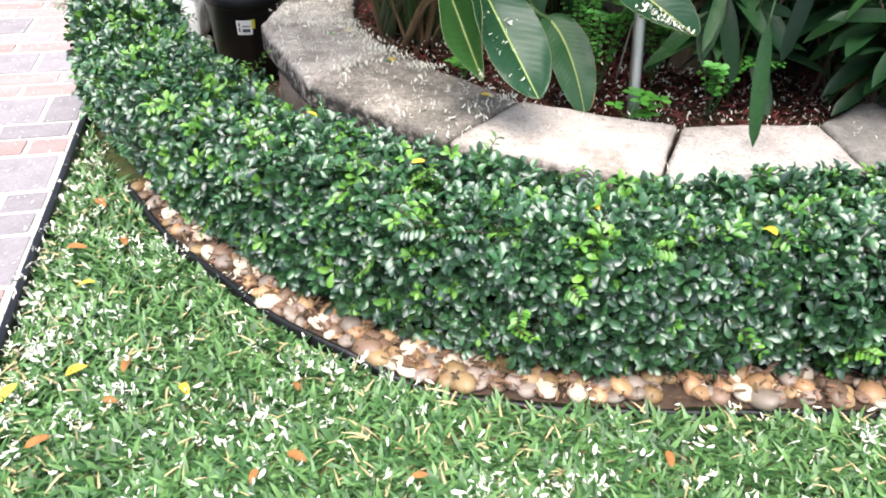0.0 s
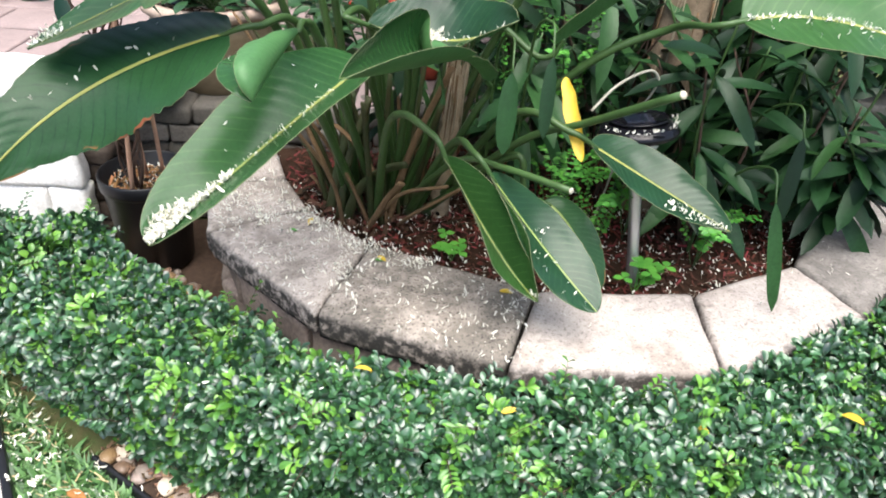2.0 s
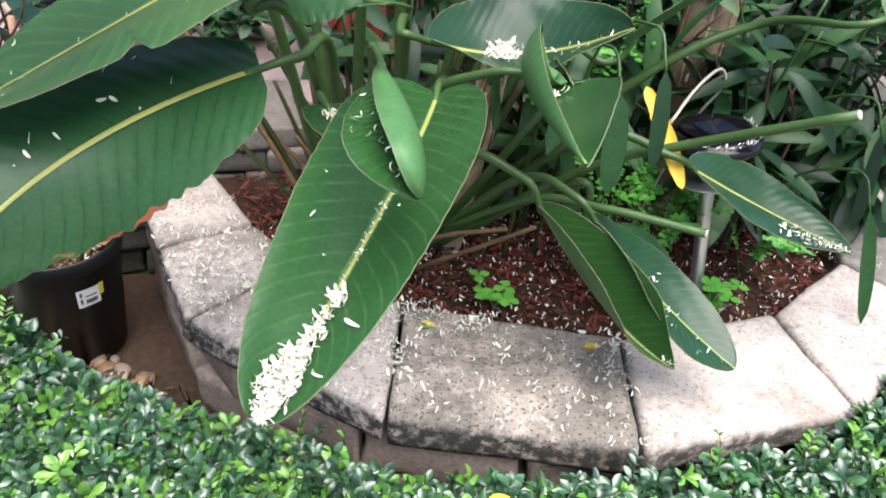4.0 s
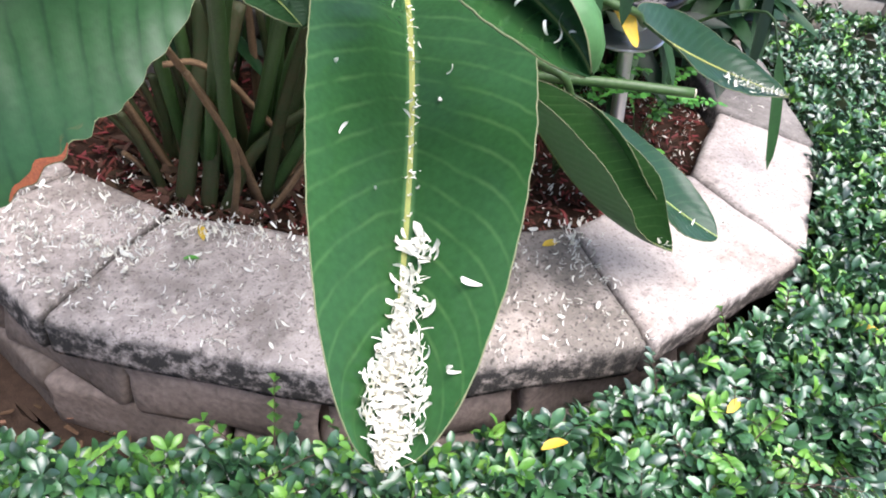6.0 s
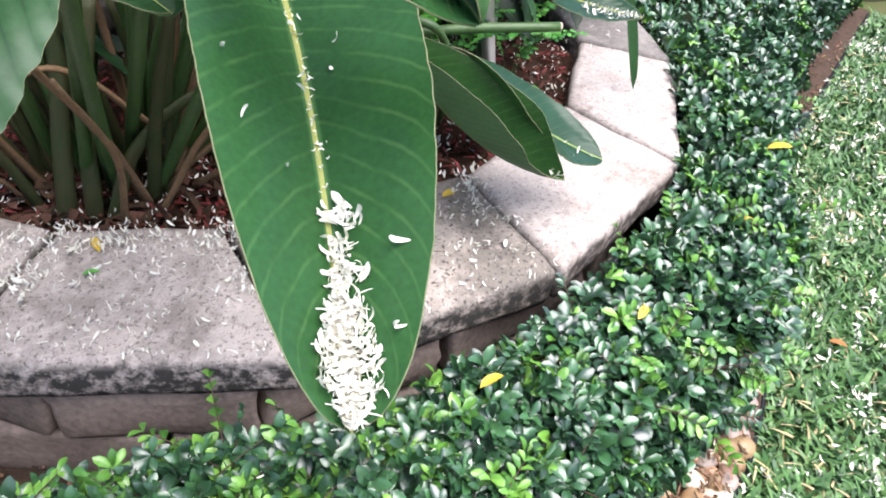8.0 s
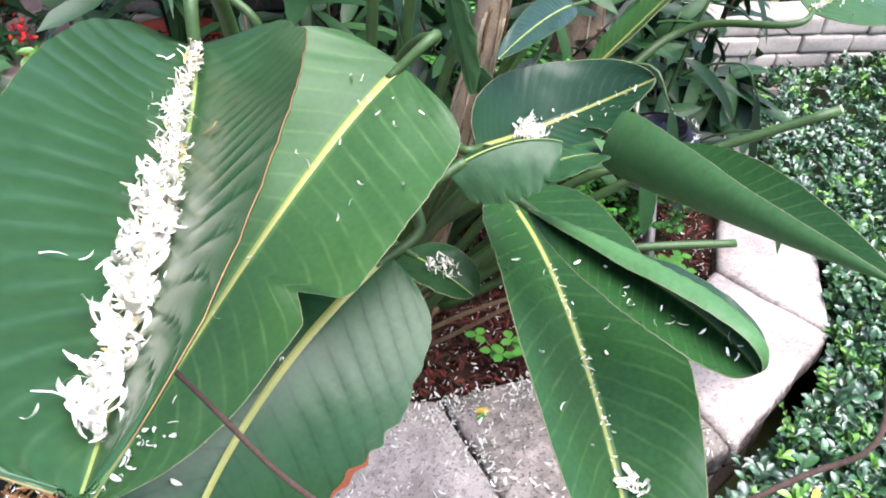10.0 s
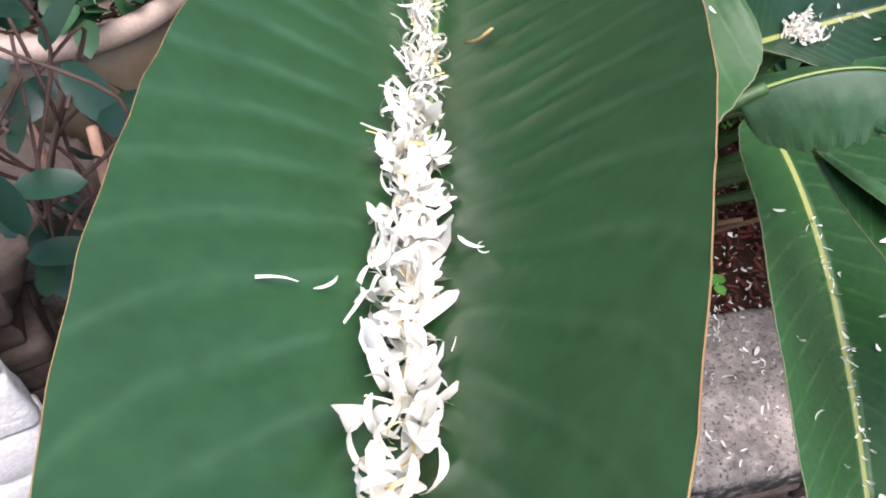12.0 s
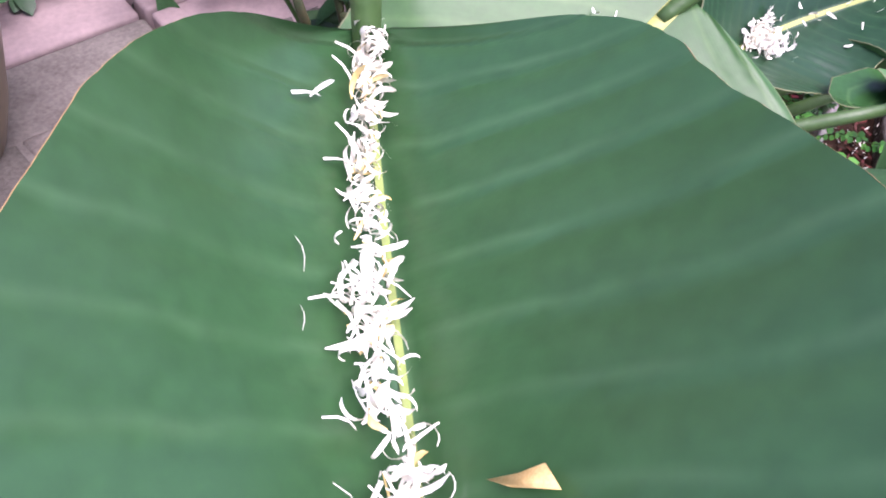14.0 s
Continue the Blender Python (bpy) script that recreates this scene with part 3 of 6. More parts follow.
def hedge():
    n = 160
    o, i = spline(H_OUT, n), spline(H_IN, n)
    hob = thing("hedge", "clipped low hedge of small glossy dark green leaves", "hedge", (0.1, 1.9, 0.0))
    # solid inner body, its dark colour standing for shade between the leaves
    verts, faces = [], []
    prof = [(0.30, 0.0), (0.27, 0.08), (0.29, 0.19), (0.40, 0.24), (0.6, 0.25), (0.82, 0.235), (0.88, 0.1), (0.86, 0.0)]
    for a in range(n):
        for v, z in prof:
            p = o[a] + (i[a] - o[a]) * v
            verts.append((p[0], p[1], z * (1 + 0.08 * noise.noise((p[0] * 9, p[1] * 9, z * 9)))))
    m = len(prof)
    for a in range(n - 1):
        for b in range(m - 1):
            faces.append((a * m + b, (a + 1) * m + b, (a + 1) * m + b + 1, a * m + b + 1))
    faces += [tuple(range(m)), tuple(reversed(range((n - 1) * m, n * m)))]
    from_lists("shade_core", verts, faces, M_DARK, hob, "solid core coloured dark as the shade between the leaves")

    def sprig(k, seed):
        r = np.random.default_rng(seed)
        lv, lf = round_leaf()
        lv = np.array(lv)
        V, F = [], []
        for j in range(k):
            a = j * 2.4 + r.uniform(-.3, .3)
            e = r.uniform(0.15, 1.15)
            d = np.array((math.cos(a) * math.cos(e), math.sin(a) * math.cos(e), math.sin(e)))
            M = frame_at((d[0] * .12, d[1] * .12, -0.28 * (k - j) / k * 2 + .1), d, (-d[0] * d[2], -d[1] * d[2], 1), r.uniform(0.75, 1.1))
            base = len(V) * 1
            V += [M[:, :3] @ q + M[:, 3] for q in lv]
            F += [tuple(base + t for t in f) for f in lf]
        return np.array(V), F
    length = np.r_[0, np.cumsum(np.linalg.norm(np.diff(o, axis=0), axis=1))]
    kinds = [[] for _ in range(4)]
    fresh = [[] for _ in range(2)]
    count = 0
    while count < 8400:
        s = rng.uniform(0, length[-1])
        a = int(np.searchsorted(length, s))
        a = min(max(a, 1), n - 2)
        if o[a][0] > 1.3 and rng.random() < 0.25:
            continue
        out = unit(o[a] - i[a])
        face = rng.random() < 0.5
        if face:
            z = 0.035 + 0.275 * rng.random()
            v = 0.03 + 0.14 * rng.random() + 0.2 * max(0, (z - 0.24) / 0.08) ** 2 + 0.10 * max(0, 0.10 - z) / 0.1
            nor = np.array((out[0], out[1], 0.35 + 1.5 * max(0, z - 0.22) / 0.1))
        else:
            v = rng.uniform(0.12, 0.99)
            z = 0.318 - 0.05 * max(0, 0.25 - v) / 0.15
            nor = np.array((out[0] * 0.25, out[1] * 0.25, 1))
        p = o[a] + (i[a] - o[a]) * v
        lump = noise.noise((p[0] * 5, p[1] * 5, 0.3)) * 0.018 + noise.noise((p[0] * 17, p[1] * 17, z * 12)) * 0.014
        nor = unit(nor)
        pos = np.array((p[0], p[1], z)) + nor * (lump * 1.5 + rng.uniform(-0.032, 0.010))
        y = unit(np.cross(nor + rng.normal(size=3) * 0.4, rng.normal(size=3)))
        M = frame_at(pos, y, nor + rng.normal(size=3) * 0.38, rng.uniform(0.020, 0.031))
        patch = noise.noise((p[0] * 4 + 9, p[1] * 4, 2.0))
        if rng.random() < (0.07 if face else 0.15) + 0.3 * max(0, patch) + 0.14 * max(0, min(1, (-0.15 - p[0]) * 2)):
            fresh[rng.integers(2)].append(M)
        else:
            kinds[rng.integers(4)].append(M)
        count += 1
    tv, tf, shoot_leaves = [], [], []
    for _ in range(150):
        a = rng.integers(4, n - 30)
        out = unit(np.r_[o[a] - i[a], 0.0])
        v = rng.uniform(0.02, 0.97)
        p = np.r_[o[a] + (i[a] - o[a]) * v, 0.30 if v > 0.15 else rng.uniform(0.1, 0.28)]
        d = unit(rng.normal(size=3) * (1, 1, 0.3) + (out * 0.8 if v < 0.3 else 0) + np.array((0, 0, 0.45 if v > 0.15 else 0.1)))
        l = rng.uniform(0.05, 0.10)
        line = [p - d * 0.02, p + d * l * 0.5 + (0, 0, 0.006), p + d * l]
        v1, f1 = tube(line, 0.0011, 0.0006, 6, 4)
        base = len(tv)
        tv += v1
        tf += [tuple(base + q for q in f) for f in f1]
        side = unit(np.cross(d, rng.normal(size=3)))
        for q in np.linspace(0.35, 1.0, 5):
            for sg in (-1, 1):
                shoot_leaves.append(frame_at(p + d * l * q, d * 0.7 + side * sg, np.cross(d, side) * sg * 0.2 + (0, 0, 1) + rng.normal(size=3) * 0.25, rng.uniform(0.016, 0.025) * (1.15 - 0.35 * q)))
    from_lists("twig", tv, tf, M_TWIG, hob, "thin brown shoots standing out of the hedge")
    cut = len(shoot_leaves) // 2
    scatter("shoot_foliage", round_leaf(), shoot_leaves[:cut], M_HEDGE, hob)
    scatter("shoot_foliage", round_leaf(), shoot_leaves[cut:], M_HEDGE2, hob, "bright yellow-green leaves on the shoots")
    for j, rows in enumerate(kinds):
        scatter("foliage", sprig(7, j + 1), rows, M_HEDGE, hob)
    for j, rows in enumerate(fresh):
        scatter("new_shoots", sprig(6, 20 + j), rows, M_HEDGE2, hob, "bright yellow-green new shoots")
    tagged(hob, kind="stuff")


hedge()

# ---- leaves of the large plant ----
CLUMP = np.array((-0.22, 2.72, SOIL))


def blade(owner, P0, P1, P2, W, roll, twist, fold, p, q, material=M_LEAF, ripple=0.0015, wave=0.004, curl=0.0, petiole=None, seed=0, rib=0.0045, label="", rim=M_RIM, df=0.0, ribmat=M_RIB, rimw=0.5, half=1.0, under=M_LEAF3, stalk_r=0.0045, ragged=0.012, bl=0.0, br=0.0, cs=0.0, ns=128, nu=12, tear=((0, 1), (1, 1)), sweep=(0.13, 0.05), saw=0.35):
    """A long leaf: blade folded along a bent midrib, with a midrib and rim of its own and a stalk down to the crown."""
    P0, P1, P2 = (np.array(v, float) for v in (P0, P1, P2))
    S = np.linspace(0, 1, ns)
    s = S[:, None]
    mid = (1 - s) ** 2 * P0 + 2 * s * (1 - s) * P1 + s ** 2 * P2
    tan = 2 * (1 - s) * (P1 - P0) + 2 * s * (P2 - P1)
    tan /= np.linalg.norm(tan, axis=1)[:, None]
    ac = np.cross(tan, (0, 0, 1.0))
    ac /= np.linalg.norm(ac, axis=1)[:, None] + 1e-9
    nr = np.cross(ac, tan)
    ang = (roll + twist * (S - 0.5))[:, None]
    ac, nr = ac * np.cos(ang) + nr * np.sin(ang), nr * np.cos(ang) - ac * np.sin(ang)
    along = np.r_[0, np.cumsum(np.linalg.norm(np.diff(mid, axis=0), axis=1))]
    size = along[-1]
    along = along / size
    Sc = S.copy()
    Sc[0], Sc[-1] = 0.002, 0.998
    w = Sc ** p * (1 - Sc) ** q / ((p / (p + q)) ** p * (q / (p + q)) ** q) * W
    w[-1] *= 0.4
    U = np.linspace(-1, 1, 2 * nu + 1)
    grid = np.zeros((ns, len(U), 3))
    facing = np.zeros((ns, len(U), 3))
    uvs = np.zeros((ns, len(U), 2))
    for a in range(ns):
        for b, u in enumerate(U):
            au = abs(u)
            ph = fold + (df if u > 0 else -df)
            bend = (br if u > 0 else bl) or 1e-6
            cx = (math.sin(ph + bend * au) - math.sin(ph)) / bend * (1 if u > 0 else -1)
            cz = (math.cos(ph) - math.cos(ph + bend * au)) / bend
            wig = wave * math.sin(S[a] * 9.0 * size / 0.45 + 1.3 * seed + (2.0 if u > 0 else 0)) * au ** 2 + wave * 0.8 * noise.noise((S[a] * 7, u * 2, seed * 5.1)) * au
            line = along[a] - (sweep[0] + sweep[1] * along[a] ** 2) * au ** 1.2 + 0.010 * noise.noise((u * 2, S[a] * 4, seed))
            vein = line * 20
            pleat = abs(math.sin(vein * math.pi)) + saw * (vein % 1.0)
            rip = ripple * (pleat - 0.6) * min(1, 2.2 * au) ** 2 * (1 - 0.5 * au) * (0.75 + 0.5 * noise.noise((S[a] * 5, u * 2, seed + 3)))
            jag = 1 + (ragged * (noise.noise((S[a] * 40, u, seed)) + 1.5 * noise.noise((S[a] * 13, u, seed + 7))) if au > 0.85 else 0)
            wu = w[a] * jag * (half * np.interp(S[a], *zip(*tear)) if u < 0 else 1.0)
            lean = (ph + bend * au) * (1 if u > 0 else -1)
            grid[a, b] = mid[a] + ac[a] * (wu * cx - rip * math.sin(lean)) + nr[a] * (wu * cz + wig + rip * math.cos(lean) - (curl + cs * (S[a] - 0.5)) * w[a] * au ** 2.5)
            facing[a, b] = nr[a] * math.cos(lean) - ac[a] * math.sin(lean) if u else nr[a]
            uvs[a, b] = (u, line)
    t = 0.0006
    skin = (facing * t).reshape(-1, 3)
    verts = list(grid.reshape(-1, 3) + skin) + list(grid.reshape(-1, 3) - skin)
    m = len(U)
    off = ns * m
    faces = []
    for a in range(ns - 1):
        for b in range(m - 1):
            i0 = a * m + b
            faces.append((i0, i0 + 1, i0 + m + 1, i0 + m))
            j0 = off + i0
            faces.append((j0, j0 + m, j0 + m + 1, j0 + 1))
    uv = [tuple(uvs[a, b]) for a in range(ns) for b in range(m)] * 2
    ob = from_lists("leaf", verts, faces, material, owner, label, uvs=uv)
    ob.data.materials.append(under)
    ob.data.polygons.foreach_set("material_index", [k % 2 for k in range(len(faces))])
    # midrib, raised a little
    k = 7
    rv, rf = [], []
    for a in range(ns):
        r = rib * (1 - 0.8 * S[a]) + 0.0004
        for c in range(k):
            x = -1 + 2 * c / (k - 1)
            rv.append(mid[a] + ac[a] * r * x + nr[a] * (t + 0.0012 + 0.25 * r * (1 - x * x)))
    for a in range(ns - 1):
        for c in range(k - 1):
            rf.append((a * k + c, a * k + c + 1, (a + 1) * k + c + 1, (a + 1) * k + c))
    from_lists("midrib", rv, rf, ribmat, ob, "yellow-green midrib")
    # thin dry rim along both edges
    ev, ef = [], []
    for side, b in ((-1, 0), (1, m - 1)):
        start = len(ev)
        for a in range(ns):
            e = grid[a, b]
            ev += [e + (nr[a] * 0.0012 - ac[a] * side * 0.0012) * rimw, e + (nr[a] * 0.0012 + ac[a] * side * 0.0010) * rimw, e - nr[a] * 0.0012 * rimw]
        for a in range(ns - 1):
            for c in range(2):
                i0 = start + a * 3 + c
                ef.append((i0, i0 + 1, i0 + 4, i0 + 3))
    from_lists("rim", ev, ef, rim, ob)
    # stalk
    if petiole is not None:
        v, f = tube([P0 + tan[0] * 0.02, P0 - tan[0] * 0.05 + nr[0] * 0.0, *petiole], stalk_r, 0.011, 30, 8)
        from_lists("stalk", v, f, M_STALK, ob)
    return dict(mid=mid, ac=ac, nr=nr, w=w, grid=grid, fold=fold, S=S)


strelitzia = thing("bird_of_paradise_plant", "big-leaved bird of paradise plant with glossy paddle leaves and yellow midribs", "plant", (CLUMP[0], CLUMP[1], SOIL))
LV = {}
def down(a, b, *more):
    return [np.array(v) for v in (a, *more, b)]
LV["E"] = blade(strelitzia, (-0.193, 2.386, 0.791), (-0.255, 2.22, 0.785), (-0.478, 1.933, 0.643), 0.109, 0.053, 0.081, 0.562, 0.415, 0.477, petiole=down((-0.12, 2.55, 0.72), (-0.17, 2.70, 0.28)), seed=1)
LV["F"] = blade(strelitzia, (-0.298, 2.284, 0.883), (-0.299, 2.041, 0.89), (-0.314, 1.993, 0.86), 0.072, -0.337, 0.539, 0.577, 0.789, 0.462, M_LEAF, petiole=down((-0.28, 2.42, 0.80), (-0.2, 2.74, 0.28)), seed=2, rim=M_RIM, df=-0.215, bl=2.499, br=0.114, rib=0.0016, ribmat=M_RIB2)
LV["G1"] = blade(strelitzia, (-0.369, 2.415, 1.021), (-0.478, 2.424, 0.963), (-0.794, 2.291, 0.817), 0.136, 0.117, -0.254, 0.103, 0.336, 0.586, M_LEAF2, tear=((0, 0.95), (0.3, 0.9), (0.62, 0.91), (0.645, 0.88), (0.66, 0.50), (0.705, 0.74), (0.77, 0.80), (0.86, 0.94), (0.92, 1.0)), petiole=down((-0.28, 2.55, 0.9), (-0.26, 2.76, 0.28)), seed=3, wave=0.006)
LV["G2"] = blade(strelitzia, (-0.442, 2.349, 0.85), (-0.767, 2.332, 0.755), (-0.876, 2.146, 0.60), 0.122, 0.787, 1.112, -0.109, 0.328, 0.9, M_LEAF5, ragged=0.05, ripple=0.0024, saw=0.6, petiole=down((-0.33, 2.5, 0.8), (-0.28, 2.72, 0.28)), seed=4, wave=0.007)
def scorch(lf, s0, s1, depth):
    """A dry brown patch along the edge of a leaf."""
    g, S = lf["grid"], lf["S"]
    rows = [a for a in range(len(S)) if s0 <= S[a] <= s1]
    v, f = [], []
    for k, a in enumerate(rows):
        deep = max(0.1, math.sin(math.pi * (k + 0.5) / len(rows)) * depth * (1 + 0.5 * noise.noise((k * 0.4, 3.0, 1.0))))
        for t in (0.0, 0.5, 1.0):
            b = t * deep
            p = g[a, int(b)] * (1 - b % 1) + g[a, int(b) + 1] * (b % 1)
            v += [p + lf["nr"][a] * 0.0019]
    for k in range(len(rows) - 1):
        f += [(3 * k, 3 * k + 1, 3 * k + 4, 3 * k + 3), (3 * k + 1, 3 * k + 2, 3 * k + 5, 3 * k + 4)]
    from_lists("scorch", v, f, M_SCORCH, strelitzia, "dry orange-brown scorched leaf edge")


M_SCORCH = mat("scorched_edge", (0.24, 0.075, 0.03), 0.8, 0.2, 60, 0.5, 0.4, tint=(0.12, 0.04, 0.025))
scorch(LV["G2"], 0.29, 0.41, 0.7)
scorch(LV["G2"], 0.43, 0.49, 0.5)
LV["H"] = blade(strelitzia, (-0.196, 2.451, 0.849), (-0.008, 2.521, 0.771), (0.094, 2.369, 0.897), 0.092, -0.502, -0.29, 0.5, 0.491, 0.583, M_LEAF6, petiole=down((-0.2, 2.58, 0.8), (-0.18, 2.74, 0.28)), seed=5)
LV["I"] = blade(strelitzia, (-0.073, 2.326, 0.84), (-0.051, 2.383, 0.793), (-0.179, 1.935, 0.922), 0.106, 0.218, -0.625, 0.371, 0.706, 0.769, M_LEAF, seed=6, rim=M_RIM, df=-0.055, bl=0.4, br=1.8, ribmat=M_RIB2)
LV["A"] = blade(strelitzia, (-0.033, 2.322, 0.634), (0.106, 2.251, 0.411), (0.161, 2.125, 0.433), 0.099, -0.338, -0.093, 1.013, 0.539, 0.56, M_LEAF2, df=-0.088, petiole=down((-0.15, 2.45, 0.65), (-0.2, 2.66, 0.28)), seed=7, rib=0.003, br=0.186, bl=0.234)
LV["B"] = blade(strelitzia, (0.06, 2.304, 0.608), (0.183, 2.247, 0.464), (0.276, 2.123, 0.417), 0.075, -0.048, -0.575, 0.3, 0.371, 0.555, M_LEAF6, ribmat=M_RIB2, petiole=down((-0.02, 2.45, 0.6), (-0.12, 2.7, 0.28)), seed=8, rib=0.003)
LV["C"] = blade(strelitzia, (0.264, 2.378, 0.653), (0.416, 2.376, 0.568), (0.535, 2.232, 0.546), 0.065, -0.342, 0.066, 0.294, 0.416, 0.584, M_LEAF6, petiole=down((0.1, 2.48, 0.66), (-0.06, 2.74, 0.28)), seed=9, rib=0.003)
LV["J"] = blade(strelitzia, (0.485, 2.32, 0.93), (0.66, 2.30, 0.98), (0.86, 2.18, 0.88), 0.115, -0.35, 0.0, 0.2, 0.40, 0.5, M_LEAF2, petiole=down((0.412, 2.50, 0.86), (-0.05, 2.8, 0.28), (0.238, 2.568, 0.73)), seed=10)
LV["K"] = blade(strelitzia, (-0.592, 2.412, 1.097), (-0.623, 2.369, 1.045), (-0.833, 2.037, 1.139), 0.098, 0.478, -0.348, 0.608, 0.551, 0.362, M_LEAFK, petiole=down((-0.45, 2.60, 0.98), (-0.28, 2.8, 0.28)), seed=11, df=-0.54, curl=-0.18, cs=0.309, rib=0.0022, ribmat=M_RIB2, rim=M_RIM2, rimw=0.22, ripple=0.0016, saw=0.8, ragged=0.008, ns=260, nu=22, sweep=(0.05, 0.15))


# ---- fallen petals ----
def petal(n=5, width=0.34, curl=0.5, cup=0.2):
    """A recurved petal along +y, broad towards its end."""
    v, f = [], []
    for i in range(n + 1):
        s = i / n
        w = width * 0.5 * (0.18 + 1.0 * s ** 0.8 * (1 - s) ** 0.45 / 0.62)
        a = curl * s * 1.8
        y = math.sin(a) / max(curl * 1.8, 1e-3)
        z = (1 - math.cos(a)) / max(curl * 1.8, 1e-3)
        v += [(-w, y, z + cup * w), (0, y, z), (w, y, z + cup * w)]
    for i in range(n):
        a = 3 * i
        f += [(a, a + 1, a + 4, a + 3), (a + 1, a + 2, a + 5, a + 4)]
    return v, f


def sliver():
    v, f = [], []
    for i in range(4):
        s = i / 3
        w = 0.05 * (1 - 0.6 * s)
        v += [(-w, s, 0.15 * math.sin(3 * s)), (w, s, 0.15 * math.sin(3 * s) + 0.02)]
    for i in range(3):
        f.append((2 * i, 2 * i + 1, 2 * i + 3, 2 * i + 2))
    return v, f


PETALS = [petal(6, 0.26, 0.9, 0.25), petal(8, 0.17, 1.7, 0.3), petal(5, 0.44, 0.35, -0.25), sliver()]


def on_leaf(lf, s, u):
    """Place, normal and direction to the tip, at s along and u across a leaf."""
    ns, nu = lf["grid"].shape[:2]
    a = min(max(s, 0), 1) * (ns - 1.001)
    b = (min(max(u, -1), 1) + 1) / 2 * (nu - 1.001)
    i, j = int(a), int(b)
    g = lf["grid"]
    p = g[i, j] * (1 - a + i) * (1 - b + j) + g[i + 1, j] * (a - i) * (1 - b + j) + g[i, j + 1] * (1 - a + i) * (b - j) + g[i + 1, j + 1] * (a - i) * (b - j)
    t = g[i + 1, j] - g[i, j]
    c = g[i, j + 1] - g[i, j]
    n = unit(np.cross(c, t))
    return p, n, unit(t)


BROAD = [petal(6, 0.22, 0.9, 0.3), petal(9, 0.16, 1.8, 0.35), petal(5, 0.40, 0.4, -0.3), sliver()]
SLIM = [petal(6, 0.17, 1.0, 0.5), petal(9, 0.11, 2.0, 0.4), petal(6, 0.26, 0.7, -0.4), sliver()]


def litter(name, rows, label, sizes=(0.55, 0.2, 0.15, 0.1), material=M_PETAL, shapes=PETALS):
    """Petals of four shapes as one loose drift."""
    top = thing(name, label, "petals", tuple(np.asarray(rows[0])[:, 3]), kind="stuff")
    pick = rng.choice(4, size=len(rows), p=sizes)
    for k in range(4):
        some = [r for r, c in zip(rows, pick) if c == k]
        if some:
            scatter("petal", shapes[k], some, material, top)
    return top


def leaf_litter(lf, n, srange, uc, us, size, pile=0.0, taper=None):
    rows = []
    for _ in range(n):
        s = rng.uniform(*srange)
        w = us(s) if callable(us) else us
        u = (uc(s) if callable(uc) else uc) + float(np.clip(rng.normal(), -1.7, 1.7)) * w * 0.5
        p, nor, t = on_leaf(lf, s, u)
        d = unit(np.cross(nor, rng.normal(size=3)))
        lift = abs(rng.normal()) * pile * 0.5
        tilt = nor + rng.normal(size=3) * (0.25 + min(0.6, pile * 60))
        dd = d + nor * rng.uniform(-0.1, 0.6) * min(1, pile * 120)
        l = size * rng.uniform(0.65, 1.25)
        rows.append(frame_at(p + nor * (0.003 + lift), dd, tilt, (l, l, l)))
    return rows


K = LV["K"]


def band(s):
    """Middle line of the drift on the close leaf: beside the midrib, crossing it near the tip."""
    k = min(1, max(0, (s - 0.82) / 0.12))
    return 0.137 - 0.052 * min(1, max(0, (s - 0.45) / 0.1)) - 0.02 * min(1, max(0, (s - 0.72) / 0.1)) - 0.10 * k + 0.08 * k * k + 0.010 * math.sin(s * 21)


def spread(s):
    return (0.055 + 0.10 * min(1, max(0, s - 0.25) / 0.45)) * (0.75 + 0.35 * math.sin(s * 37) ** 2) * (1 if s < 0.88 else 0.8)


def lay(lf, pieces):
    """Single petals at s along and u across a leaf, so long and turned so far from its midrib."""
    rows = []
    for s, u, l, turn in pieces:
        p, nor, t = on_leaf(lf, s, u)
        side = np.cross(nor, t)
        rows.append(frame_at(p + nor * 0.002, t * math.cos(turn) + side * math.sin(turn), nor + 0.25 * side, (l, l, l)))
    return rows


DRIFT = (0.20, 0.50, 0.08, 0.22)
rows = []
for s0, s1, n, size in ((0.03, 0.12, 75, 0.0115), (0.12, 0.36, 120, 0.0105), (0.36, 0.52, 115, 0.0115), (0.52, 0.62, 90, 0.0125)):
    rows += leaf_litter(K, n, (s0, s1), band, spread, size, 0.005)
litter("petal_drift", rows, "drift of fallen creamy white petals along the leaf midrib", DRIFT, shapes=SLIM)
rows = []
for s0, s1, n, size in ((0.62, 0.70, 88, 0.0145), (0.70, 0.82, 150, 0.0165), (0.82, 0.89, 66, 0.0175)):
    rows += leaf_litter(K, n, (s0, s1), band, spread, size, 0.006)
litter("petal_drift", rows, "thick drift of broad creamy petals near the leaf tip", (0.32, 0.24, 0.38, 0.06), shapes=BROAD)
litter("curled_petals", leaf_litter(K, 66, (0.885, 0.975), band, 0.12, 0.018, 0.003), "long curled white petals at the end of the drift", (0.32, 0.54, 0.08, 0.06), shapes=BROAD)
LONE = [(s, u, l * 0.72, a) for s, u, l, a in ((0.82, 0.53, 0.016, 1.8), (0.815, 0.35, 0.012, 1.9), (0.795, -0.31, 0.013, -2.0), (0.80, -0.33, 0.010, -1.5), (0.965, 0.46, 0.015, 0.6), (0.20, 0.49, 0.017, 2.3), (0.19, 0.40, 0.014, 2.9), (0.37, 0.36, 0.014, 0.3), (0.425, 0.33, 0.010, 0.1), (0.45, 0.25, 0.018, 1.9), (0.27, 0.28, 0.014, 2.0), (0.30, 0.22, 0.012, 1.2))]
